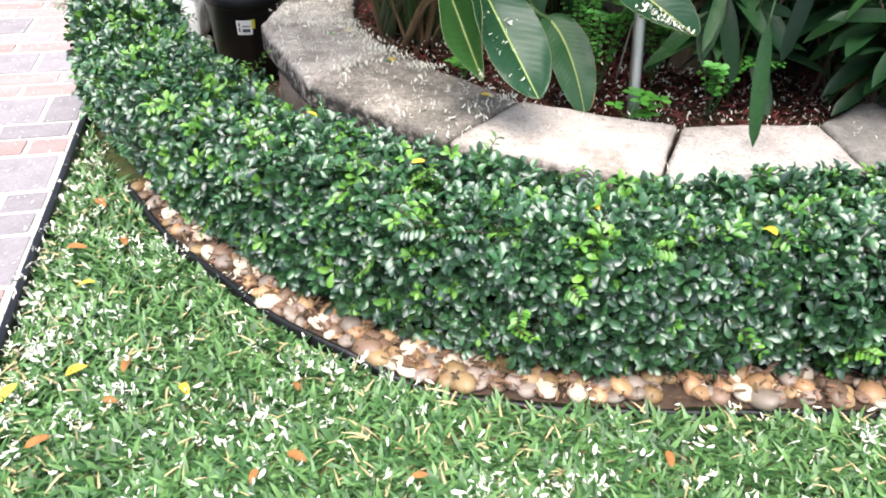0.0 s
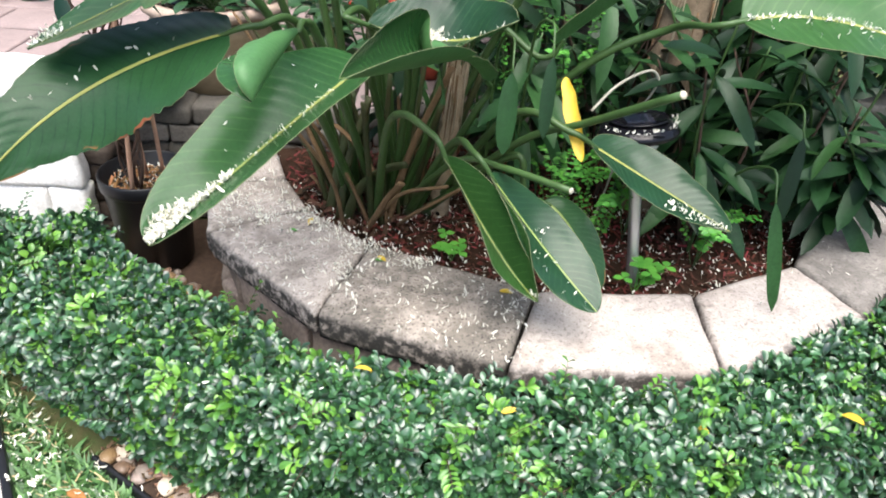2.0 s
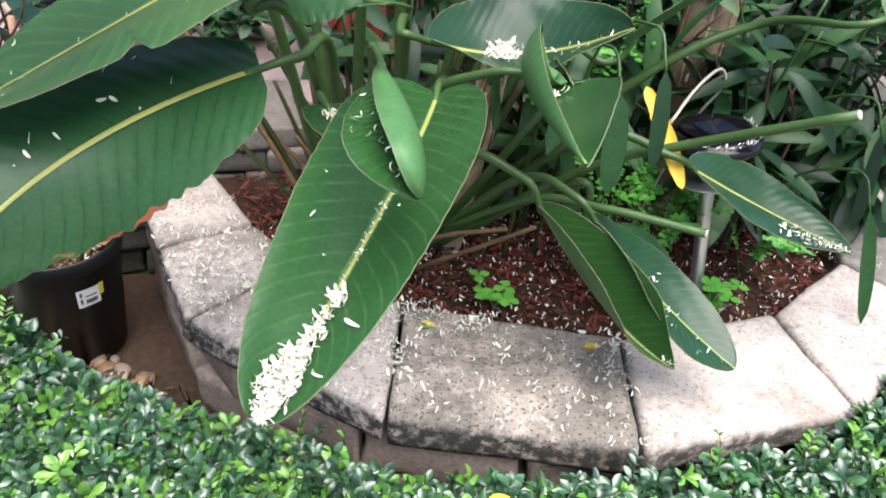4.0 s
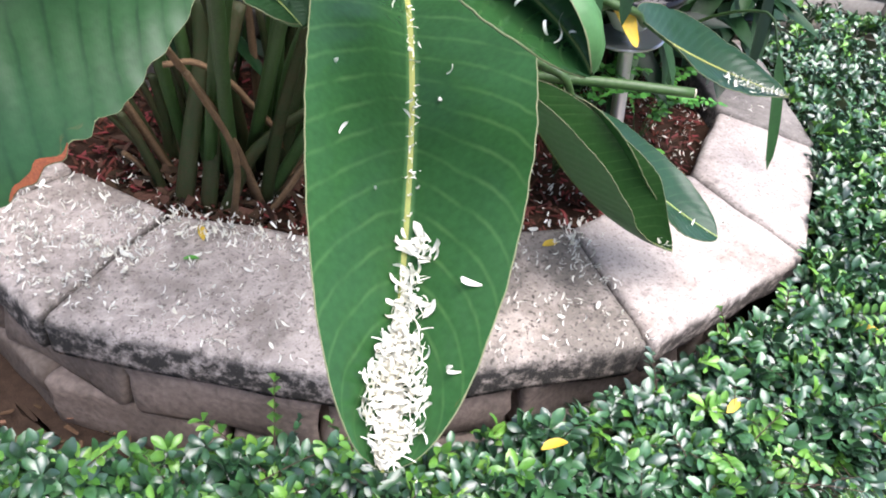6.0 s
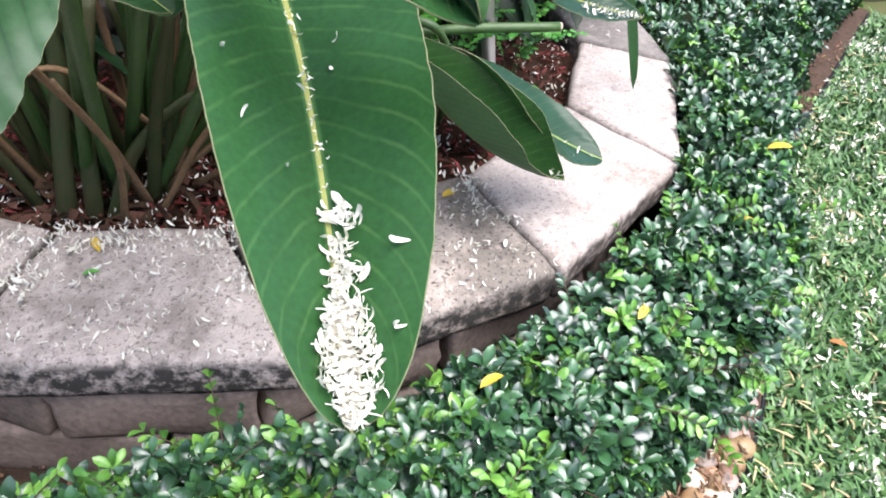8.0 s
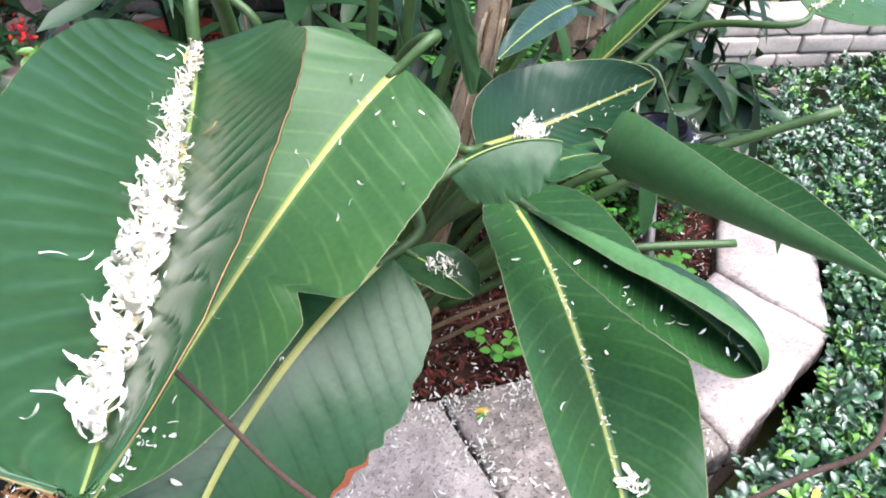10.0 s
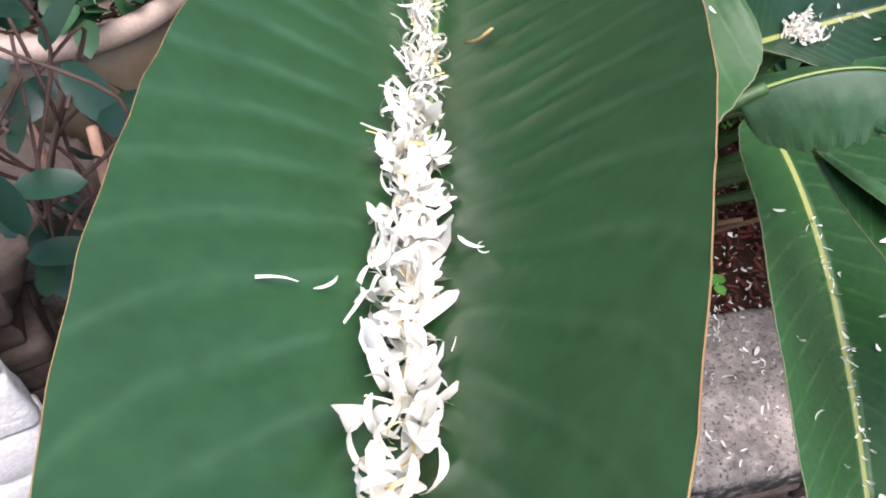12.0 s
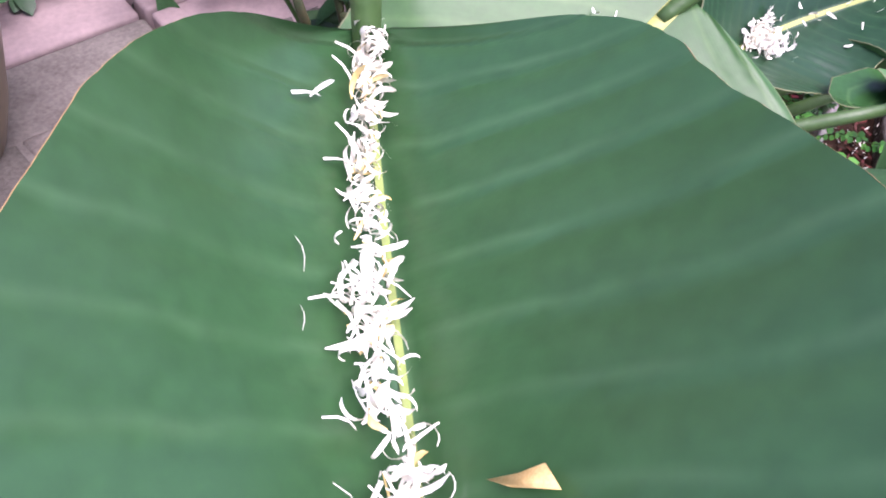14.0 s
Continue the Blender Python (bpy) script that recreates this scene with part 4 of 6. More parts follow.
litter("lone_petals", lay(K, LONE), "few single white petals lying on the waxy leaf", (0.35, 0.15, 0.1, 0.4), shapes=SLIM)
rows = leaf_litter(K, 80, (0.05, 0.93), band, 0.11, 0.010, 0.005) + lay(K, [(0.812, -0.12, 0.024, -1.3), (0.815, -0.02, 0.014, 0.2), (0.92, 0.10, 0.017, 2.2)])
litter("withered_petals", rows, "few withered ochre petals among the white ones", (0.4, 0.3, 0.2, 0.1), mat("withered_petal", (0.66, 0.46, 0.14), 0.7, 0.2, 60, 0.3, 0.1, tint=(0.72, 0.62, 0.32), island=0.3), SLIM)
# a torn flake of dry petal lying alone on the close leaf
fp, fn, ft = on_leaf(K, 0.54, -0.29)
fa, fb = unit(K["grid"][140, 12] - K["grid"][140, 20]), ft
flake = [fp + fn * (0.002 + h) + fa * a + fb * (b + 0.5 * a) for a, b, h in ((-0.0075, 0.002, 0.002), (-0.001, -0.0005, 0.0), (0.006, -0.003, 0.001), (0.0085, 0.003, 0.003), (0.001, 0.0028, 0.001), (-0.003, 0.003, 0.001))]
flake += [q + fn * 0.0006 for q in flake]
dry = from_lists("dry_flake", flake, [(6, 7, 10, 11), (7, 8, 9, 10), (0, 5, 4, 1), (1, 4, 3, 2), (0, 1, 7, 6), (1, 2, 8, 7), (2, 3, 9, 8), (3, 4, 10, 9), (4, 5, 11, 10), (5, 0, 6, 11)], mat("dry_flake", (0.55, 0.40, 0.17), 0.8, 0.2, 200, 0.3, 0.2, tint=(0.40, 0.26, 0.09)))
tagged(dry, "torn ochre dry flake lying on the waxy leaf", "flake")
Eb = LV["E"]
rows = leaf_litter(Eb, 640, (0.885, 0.993), -0.02, lambda s: min(0.68, 0.28 + 5.5 * (s - 0.885)), 0.0130, 0.005) + leaf_litter(Eb, 95, (0.835, 0.89), -0.10, 0.20, 0.0135, 0.004) + leaf_litter(Eb, 55, (0.77, 0.84), -0.14, 0.20, 0.015, 0.002)
rows += leaf_litter(Eb, 42, (0.3, 0.78), 0.0, 0.03, 0.010, 0.001) + leaf_litter(Eb, 12, (0.2, 0.75), 0, 0.9, 0.011) + lay(Eb, [(0.83, -0.78, 0.02, -1.5), (0.915, -0.84, 0.022, -1.1)])
litter("petal_drift", rows, "heap of fallen white petals at the drooping leaf tip", (0.5, 0.25, 0.1, 0.15))
for key, spec in (("C", [(80, (0.62, 0.99), 0.55, 0.4)]), ("H", [(230, (0.30, 0.44), 0.06, 0.32), (30, (0.3, 0.95), 0.2, 0.5)]), ("G1", [(80, (0.90, 0.99), 0.2, 0.9), (24, (0.05, 0.9), 0, 0.9)]), ("J", [(170, (0.02, 0.9), 0.05, 0.12), (30, (0.1, 0.9), 0.3, 0.5)]), ("I", [(34, (0.35, 0.62), -0.15, 0.2)]), ("F", [(16, (0.2, 0.9), 0.5, 0.5)]), ("A", [(12, (0.9, 0.99), 0, 0.5)]), ("B", [(22, (0.3, 0.95), 0.2, 0.8)]), ("G2", [(14, (0.1, 0.8), 0.4, 0.7)])):
    rows = []
    for n, sr, uc, us in spec:
        rows += leaf_litter(LV[key], n, sr, uc, us, 0.0115, 0.002)
    litter("petal_drift", rows, "fallen white petals lying on a glossy leaf", (0.5, 0.25, 0.1, 0.15))


def flat_litter(n, inside, box, z, size, up=0.003):
    rows = []
    while len(rows) < n:
        x, y = rng.uniform(box[0], box[1]), rng.uniform(box[2], box[3])
        k = inside(x, y)
        if rng.random() > k:
            continue
        rows.append(frame_at((x, y, z + rng.uniform(0, up)), (rng.normal(), rng.normal(), 0.15 * rng.normal()), (rng.normal() * 0.4, rng.normal() * 0.4, 1), size * rng.uniform(0.6, 1.3)))
    return rows


def in_poly(x, y, pts):
    hit = False
    for i in range(len(pts)):
        (x1, y1), (x2, y2) = pts[i - 1], pts[i]
        if (y1 > y) != (y2 > y) and x < (x2 - x1) * (y - y1) / (y2 - y1) + x1:
            hit = not hit
    return hit


WALL_POLY = OUT + INN[::-1]


def cap_chance(x, y):
    if not in_poly(x, y, WALL_POLY):
        return 0
    drift = 0
    for (ax, ay), (bx, by), r in (((-0.57, 2.72), (-0.50, 2.62), 0.07), ((-0.54, 2.60), (-0.42, 2.60), 0.075), ((-0.40, 2.62), (-0.22, 2.50), 0.055), ((-0.22, 2.50), (-0.25, 2.31), 0.035), ((-0.22, 2.47), (-0.08, 2.42), 0.06), ((0.13, 2.22), (0.19, 2.32), 0.03)):
        t = max(0, min(1, ((x - ax) * (bx - ax) + (y - ay) * (by - ay)) / ((bx - ax) ** 2 + (by - ay) ** 2)))
        d = math.hypot(x - ax - t * (bx - ax), y - ay - t * (by - ay))
        drift = max(drift, 1 - d / r)
    k = 0.9 * drift + 0.10 * (x < 0.15) + 0.012
    return min(1, k * (1.4 if noise.noise((x * 16, y * 16, 0)) > 0.0 else 0.35))


litter("petal_litter", flat_litter(1500, cap_chance, (-0.7, 1.25, 2.05, 3.0), CAP_TOP + 0.003, 0.0140), "scattered white petals on the capstones", (0.32, 0.48, 0.05, 0.15))
litter("petal_litter", flat_litter(1500, lambda x, y: 1.0 if inside_planter(x, y, 0.0) and y < 2.85 else 0, (-0.5, 1.0, 2.3, 2.9), SOIL + 0.02, 0.011, 0.01), "white petals strewn over the red mulch", (0.5, 0.2, 0.1, 0.2))


def lawn_petals():
    """Petals in the grass: loose clusters of a few, and more of them beside the paving."""
    rows = []
    while len(rows) < 5200:
        x, y = rng.uniform(-1.0, 2.5), rng.uniform(1.0, 2.3)
        if not right_of_paving(x, y) or not edge_y(x) - 0.8 < y < edge_y(x):
            continue
        beside = (np.array((x, y)) - PAVE0) @ PAVE_F > -0.10
        if rng.random() > 0.12 + 1.2 * max(0, noise.noise((x * 5, y * 5, 5))) + 0.5 * beside:
            continue
        for _ in range(rng.integers(1, 7)):
            p = (x + rng.normal() * 0.010, y + rng.normal() * 0.010, rng.uniform(0.018, 0.046))
            rows.append(frame_at(p, rng.normal(size=3) * (1, 1, 0.5), (rng.normal() * 0.5, rng.normal() * 0.5, 1), 0.0165 * rng.uniform(0.6, 1.3)))
    litter("petal_litter", rows, "white petals caught in the lawn grass", (0.35, 0.45, 0.12, 0.08))


lawn_petals()
litter("petal_litter", flat_litter(3000, lambda x, y: (1.0 if not right_of_paving(x, y) else 0) * (0.25 + 0.75 * max(0, noise.noise((x * 9, y * 9, 1)))), (-2.6, -0.5, 1.2, 3.6), 0.022, 0.0085, 0.002), "white petals blown over the brick paving", (0.5, 0.1, 0.2, 0.2))
rows = []
for _ in range(160):
    t = rng.random()
    c = np.array((-0.88, 2.64)) * (1 - t) + np.array((-0.46, 2.24)) * t + rng.normal(size=2) * 0.04
    rows.append(frame_at((c[0], c[1], rng.uniform(0.024, 0.036)), rng.normal(size=3) * (1, 1, 0.3), (rng.normal() * 0.4, rng.normal() * 0.4, 1), 0.0135 * rng.uniform(0.7, 1.2)))
litter("petal_litter", rows, "white petals in the brown litter along the wall foot", (0.4, 0.3, 0.1, 0.2))
Hn = spline(H_OUT, 80), spline(H_IN, 80)
rows = []
for _ in range(70):
    a = rng.integers(80)
    v = rng.uniform(0.1, 0.98)
    p = Hn[0][a] + (Hn[1][a] - Hn[0][a]) * v
    rows.append(frame_at((p[0], p[1], 0.328 + rng.uniform(-0.01, 0.012)), rng.normal(size=3) * (1, 1, 0.3), (rng.normal() * 0.4, rng.normal() * 0.4, 1), 0.012 * rng.uniform(0.7, 1.2)))
litter("petal_litter", rows, "few white petals caught on the hedge top", (0.5, 0.1, 0.2, 0.2))


# dead leaves lying about
def dead_leaf(x, y, z, l, a, material=M_DRY, name="fallen_leaf", label="curled dry orange-brown leaf on the grass", w=0.55):
    v, f = leaflet(l, l * w, 0.5, 0.25, 6, 0.7)
    M = Matrix.Translation((x, y, z)) @ Euler((rng.uniform(-0.2, 0.3), rng.uniform(-0.3, 0.3), a)).to_matrix().to_4x4()
    ob = from_lists(name, [M @ Vector(q) for q in v], f, material)
    tagged(ob, label, "leaf", "fallen leaves")


for x, y, l, a, yellow in ((-0.15, 1.50, 0.04, 1.0, 1), (-0.36, 1.49, 0.045, 2.2, 1), (0.66, 1.66, 0.035, 0.3, 0), (0.11, 1.45, 0.04, 1.4, 0), (-0.52, 1.69, 0.045, 1.9, 1), (-0.30, 1.34, 0.04, 2.6, 0), (-0.29, 1.50, 0.04, 0.4, 0), (-0.62, 1.78, 0.045, 2.0, 0), (-0.70, 1.93, 0.05, 1.2, 0), (0.05, 1.38, 0.03, 0.2, 0), (0.30, 1.50, 0.028, 2.0, 0), (-0.55, 1.82, 0.04, 0.9, 0), (-0.44, 1.41, 0.05, 2.9, 1), (0.02, 1.58, 0.03, 0.7, 0), (-0.25, 1.44, 0.03, 1.7, 0)):
    dead_leaf(x, y, 0.035, l, a, M_YELLOW if yellow else M_DRY, label="fallen yellow leaf on the grass" if yellow else "curled dry orange-brown leaf on the grass")
for x, y, z, l in ((-0.143, 1.996, 0.352, 0.035), (0.736, 1.936, 0.338, 0.045), (0.12, 1.93, 0.34, 0.03), (0.45, 1.90, 0.335, 0.028)):
    dead_leaf(x, y, z, l, rng.uniform(0, 6), M_YELLOW, label="fallen yellow leaf resting on the hedge")
for x, y, l in ((-0.175, 2.42, 0.028), (-0.16, 2.40, 0.022), (-0.40, 2.52, 0.022), (0.135, 2.30, 0.03), (-0.35, 2.58, 0.03)):
    dead_leaf(x, y, CAP_TOP + 0.004, l, rng.uniform(0, 6), M_YELLOW if rng.random() < 0.6 else M_FERN, label="small fallen leaf on a capstone")


# ---- pebble strip and plastic edging ----
def pebbles():
    e, h = spline(EDGE[2:], 200), spline(H_OUT[3:], 200)
    top = thing("pebble_strip", "strip of tan and brown river pebbles between edging and hedge", "pebbles", (0.1, 1.75, 0), kind="structure")
    meshes = []
    for k in range(7):
        bm = bmesh.new()
        bmesh.ops.create_icosphere(bm, subdivisions=2, radius=1.0)
        for v in bm.verts:
            v.co *= 1 + 0.16 * noise.noise(v.co * 1.3 + Vector((k * 4.1, 0, 0)))
        me = bpy.data.meshes.new("pebble")
        bm.to_mesh(me)
        bm.free()
        me.polygons.foreach_set("use_smooth", [True] * len(me.polygons))
        for pm in M_PEBBLES:
            m2 = me.copy()
            m2.materials.append(pm)
            meshes.append(m2)
    for k in range(290):
        a = int((k * 0.618034 + 0.03 * rng.random()) % 1.0 * 165)
        v = (k * 0.754878 + 0.2 * rng.random()) % 1.0 * 1.1 + 0.05
        c = e[a] + unit(h[a] - e[a]) * (0.014 + v * 0.075)
        ob = new("pebble", meshes[rng.integers(35)])
        ob.parent = top
        ob.matrix_parent_inverse = Matrix.Translation(top.location).inverted()
        s = rng.uniform(0.0115, 0.021) * (1.3 if rng.random() < 0.25 else 1)
        ob.location = (c[0], c[1], 0.012 + s * 0.35)
        ob.scale = (s * rng.uniform(0.9, 1.35), s, s * rng.uniform(0.5, 0.75))
        ob.rotation_euler = (rng.normal() * 0.25, rng.normal() * 0.25, rng.uniform(0, 6.3))
    # loose stones beside the pot, between hedge and wall
    for k in range(60):
        c = np.array((-0.95, 2.72)) + np.array((0.36, -0.30)) * 0.6 * rng.random() + rng.uniform(-0.05, 0.09, 2)
        ob = new("pebble", meshes[rng.integers(35)])
        ob.parent = top
        ob.matrix_parent_inverse = Matrix.Translation(top.location).inverted()
        s = rng.uniform(0.012, 0.025)
        ob.location = (c[0], c[1], 0.02 + s * 0.3)
        ob.scale = (s * rng.uniform(0.9, 1.35), s, s * rng.uniform(0.5, 0.75))
        ob.rotation_euler = (rng.normal() * 0.25, rng.normal() * 0.25, rng.uniform(0, 6.3))
    o2, i2 = spline(OUT, 60), spline(H_IN[3:15], 60)
    bed = [(x, y, 0.016 + 0.006 * noise.noise((x * 30, y * 30, 2))) for a in range(60) for x, y in (i2[a], (o2[a] + i2[a]) / 2, o2[a])]
    quads = [(a * 3 + b, a * 3 + b + 1, a * 3 + b + 4, a * 3 + b + 3) for a in range(59) for b in range(2)]
    from_lists("litter_bed", bed, quads, M_LITTER, top, "brown leaf litter along the wall foot")
    gx, gy = np.meshgrid(np.linspace(-1.0, -0.45, 14), np.linspace(2.25, 3.06, 20))
    patch = [(x, y, 0.011 + 0.005 * noise.noise((x * 25, y * 25, 4))) for x, y in zip(gx.ravel(), gy.ravel())]
    from_lists("litter_patch", patch, [(r * 14 + c, r * 14 + c + 1, r * 14 + c + 15, r * 14 + c + 14) for r in range(19) for c in range(13)], M_LITTER, top, "brown leaf litter round the black pot")
    # gritty bed
    verts, faces = [], []
    for a in range(200):
        for v in (0, 0.4, 0.8, 1.6):
            c = e[a] + unit(h[a] - e[a]) * (0.006 + v * 0.09)
            verts.append((c[0], c[1], 0.012 + 0.006 * noise.noise((c[0] * 40, c[1] * 40, 0))))
    for a in range(199):
        for b in range(3):
            faces.append((a * 4 + b, (a + 1) * 4 + b, (a + 1) * 4 + b + 1, a * 4 + b + 1))
    from_lists("gravel_bed", verts, faces, M_LITTER, top, "brown leaf litter under the pebbles")
    rows = []
    for _ in range(1100):
        a = rng.integers(0, 190)
        c = e[a] + unit(h[a] - e[a]) * rng.uniform(0.012, 0.11)
        rows.append(frame_at((c[0], c[1], rng.uniform(0.02, 0.04)), rng.normal(size=3) * (1, 1, 0.2), (rng.normal() * .5, rng.normal() * .5, 1), rng.uniform(0.006, 0.024)))
    for _ in range(260):
        c = np.array((-0.98, 2.72)) + np.array((0.40, -0.32)) * rng.random() + rng.uniform(-0.06, 0.10, 2)
        rows.append(frame_at((c[0], c[1], rng.uniform(0.02, 0.04)), rng.normal(size=3) * (1, 1, 0.2), (rng.normal() * .5, rng.normal() * .5, 1), rng.uniform(0.01, 0.035)))
    for _ in range(900):
        t = rng.random()
        c = np.array((-0.86, 2.60)) * (1 - t) + np.array((-0.46, 2.24)) * t + rng.normal(size=2) * 0.05
        rows.append(frame_at((c[0], c[1], rng.uniform(0.018, 0.034)), rng.normal(size=3) * (1, 1, 0.2), (rng.normal() * .5, rng.normal() * .5, 1), rng.uniform(0.008, 0.03)))
    scatter("leaf_bits", chip(), rows, M_TWIGBITS, top, "dry leaf bits and twigs", smooth=False)
    # black edging
    verts, faces = [], []
    prof = [(-0.006, -0.02), (-0.006, 0.022), (-0.002, 0.028), (0.004, 0.028), (0.008, 0.022), (0.008, -0.02)]
    for a in range(200):
        nrm = unit(h[a] - e[a])
        for d, z in prof:
            c = e[a] + nrm * d
            sink = 0.018 * min(1, max(0, (c[0] - 0.05) / 0.15))
            verts.append((c[0], c[1], z - sink + 0.003 * noise.noise((c[0] * 6, c[1] * 6, 0))))
    m = len(prof)
    for a in range(199):
        for b in range(m - 1):
            faces.append((a * m + b, (a + 1) * m + b, (a + 1) * m + b + 1, a * m + b + 1))
    ob = from_lists("lawn_edging", verts, faces, M_BLACK)
    tagged(ob, "curved black plastic lawn edging strip", "edging", kind="structure")


# ---- stalks and low growth in the planter ----
M_FIBRE0 = mat("cut_face", (0.58, 0.52, 0.42), 0.8, 0.2, 80, 0.3, 0.3)


def stalks():
    for k in range(30):
        a = rng.uniform(0, 6.283)
        r = 0.12 * math.sqrt(rng.random())
        b = CLUMP + np.array((r * math.cos(a) * 1.2 + 0.03, r * math.sin(a) + 0.04, 0.0))
        fan = np.array((b[0] - CLUMP[0] - 0.03, 0.6 * (b[1] - CLUMP[1] - 0.04), 0)) * 1.5
        out = fan + np.array((np.clip(rng.normal(), -1.4, 1.4) * 0.09, np.clip(rng.normal(), -1.4, 1.4) * 0.06, 0))
        h = rng.uniform(0.26, 0.52)
        v, f = tube([b, b + out * 0.4 + (0, 0, h * 0.5), b + out + (0, 0, h)], rng.uniform(0.010, 0.017), rng.uniform(0.006, 0.009), 14, 8, 0.55)
        from_lists("stalk", v, f, M_STALK2 if rng.random() < 0.72 else M_DRYSTALK, strelitzia)
    # the outer fan of thick stalk bases at the wall side
    for pts, r in ((((-0.343, 2.762, 0.265), (-0.368, 2.77, 0.361), (-0.391, 2.777, 0.418)), 0.014), (((-0.30, 2.839, 0.265), (-0.305, 2.84, 0.367), (-0.316, 2.844, 0.434)), 0.012),
                   (((-0.331, 2.702, 0.265), (-0.303, 2.714, 0.402), (-0.276, 2.726, 0.513), (-0.268, 2.744, 0.60)), 0.016), (((-0.301, 2.674, 0.265), (-0.278, 2.686, 0.412), (-0.253, 2.698, 0.501), (-0.221, 2.708, 0.60)), 0.015),
                   (((-0.281, 2.655, 0.265), (-0.251, 2.643, 0.359), (-0.218, 2.629, 0.413), (-0.166, 2.608, 0.459), (-0.12, 2.59, 0.48)), 0.014)):
        v, f = tube(pts, r, r * 0.75, 20, 9, 0.6)
        from_lists("stalk", v, f, M_STALK2, strelitzia)
    for pts, r in ((((-0.196, 2.772, 0.265), (-0.173, 2.772, 0.33), (-0.143, 2.77, 0.378), (-0.08, 2.753, 0.468)), 0.006), (((-0.228, 2.621, 0.262), (-0.196, 2.605, 0.322), (-0.167, 2.591, 0.381), (-0.13, 2.57, 0.44)), 0.012),
                   (((-0.349, 2.775, 0.262), (-0.374, 2.782, 0.317), (-0.391, 2.787, 0.337)), 0.010), (((-0.346, 2.688, 0.533), (-0.305, 2.675, 0.536), (-0.263, 2.662, 0.506), (-0.233, 2.652, 0.467), (-0.19, 2.64, 0.40), (-0.17, 2.65, 0.265)), 0.012)):
        v, f = tube(pts, r * 0.8, r, 24, 8, 0.45)
        from_lists("dry_stalk", v, f, M_DRYSTALK, strelitzia, "dry brown dead stalk")
    for pts in (((-0.2, 2.66, 0.28), (-0.13, 2.55, 0.42), (-0.02, 2.45, 0.5)), ((-0.28, 2.62, 0.28), (-0.3, 2.56, 0.45), (-0.38, 2.5, 0.62)), ((-0.14, 2.64, 0.28), (-0.1, 2.56, 0.36), (0.02, 2.42, 0.52))):
        v, f = tube(pts, 0.006, 0.004, 14, 6)
        from_lists("dry_stalk", v, f, M_DRYSTALK, strelitzia, "dry brown dead stalk")
    for pts, r in ((((0.0, 2.62, 0.42), (0.14, 2.46, 0.62), (0.25, 2.364, 0.705), (0.363, 2.181, 0.838)), 0.008), (((-0.1, 2.60, 0.40), (0.0, 2.42, 0.58), (0.09, 2.323, 0.615), (0.208, 2.215, 0.628)), 0.007)):
        v, f = tube(pts, r * 1.1, r, 20, 8)
        cs = from_lists("cut_stalk", v, f, M_STALK, strelitzia, "thick green stalk cut off short")
        e1, e0 = np.array(v[-8:]).mean(0), np.array(v[-16:-8]).mean(0)
        fv, ff = tube([e1 - unit(e1 - e0) * 0.001, e1 + unit(e1 - e0) * 0.001, e1 + unit(e1 - e0) * 0.002], r * 0.96, r * 0.9, 4, 10)
        from_lists("cut_end", fv, ff, M_FIBRE0, cs, "pale dry cut face")
    v, f = tube([(-0.081, 2.327, 0.849), (-0.13, 2.36, 0.835), (-0.19, 2.45, 0.76), (-0.18, 2.62, 0.55), (-0.16, 2.72, 0.28)], 0.005, 0.011, 30, 8)
    from_lists("stalk", v, f, M_STALK, strelitzia)
    v, f = tube([(-0.04, 2.72, 0.26), (-0.01, 2.66, 0.7), (0.01, 2.62, 1.0), (0.01, 2.61, 1.6)], 0.027, 0.021, 40, 14, 1, 0.10)
    from_lists("old_stem", v, f, mat("fibrous_stem", (0.40, 0.32, 0.22), 0.9, 0.2, 40, 0.5, 1.0, tint=(0.22, 0.16, 0.10)), strelitzia, "fibrous brown old stem")


stalks()
rows = []
for _ in range(420):
    a, q = rng.uniform(0, 6.28), 0.06 + 0.17 * rng.random()
    rows.append(frame_at((CLUMP[0] + 0.02 + q * 1.1 * math.cos(a), CLUMP[1] + 0.01 + q * math.sin(a), SOIL + 0.012 + rng.uniform(0, 0.016)), rng.normal(size=3) * (1, 1, .25), (rng.normal() * .4, rng.normal() * .4, 1), rng.uniform(0.02, 0.055)))
tagged(scatter("sheath_litter", leaflet(1.0, 0.32, 0.25, 0.3, 4, 0.5), rows, M_SHEATH), "dark brown dry sheath bits round the stalk bases", "litter", kind="stuff")


def fibres(owner, line, r, n, z0, z1, seed):
    """Loose pale bark strips down a stem."""
    q = np.random.default_rng(seed)
    p = spline(line, 200)
    for k in range(n):
        z = q.uniform(z0, z1)
        i = int(np.argmin(abs(p[:, 2] - z)))
        j = max(0, int(np.argmin(abs(p[:, 2] - (z - q.uniform(0.05, 0.22))))))
        a = q.uniform(0, 6.28)
        d = np.array((math.cos(a), math.sin(a), 0))
        pts = [p[i] + d * r, (p[i] + p[j]) / 2 + d * (r + q.uniform(0, 0.006)) + q.normal(size=3) * 0.002, p[j] + d * (r + q.uniform(0, 0.014))]
        v, f = tube(pts, q.uniform(0.0015, 0.0045), 0.0008, 8, 5, 0.35)
        from_lists("fibre", v, f, M_FIBRE if q.random() < 0.6 else M_DRYSTALK, owner, "loose pale bark fibre")


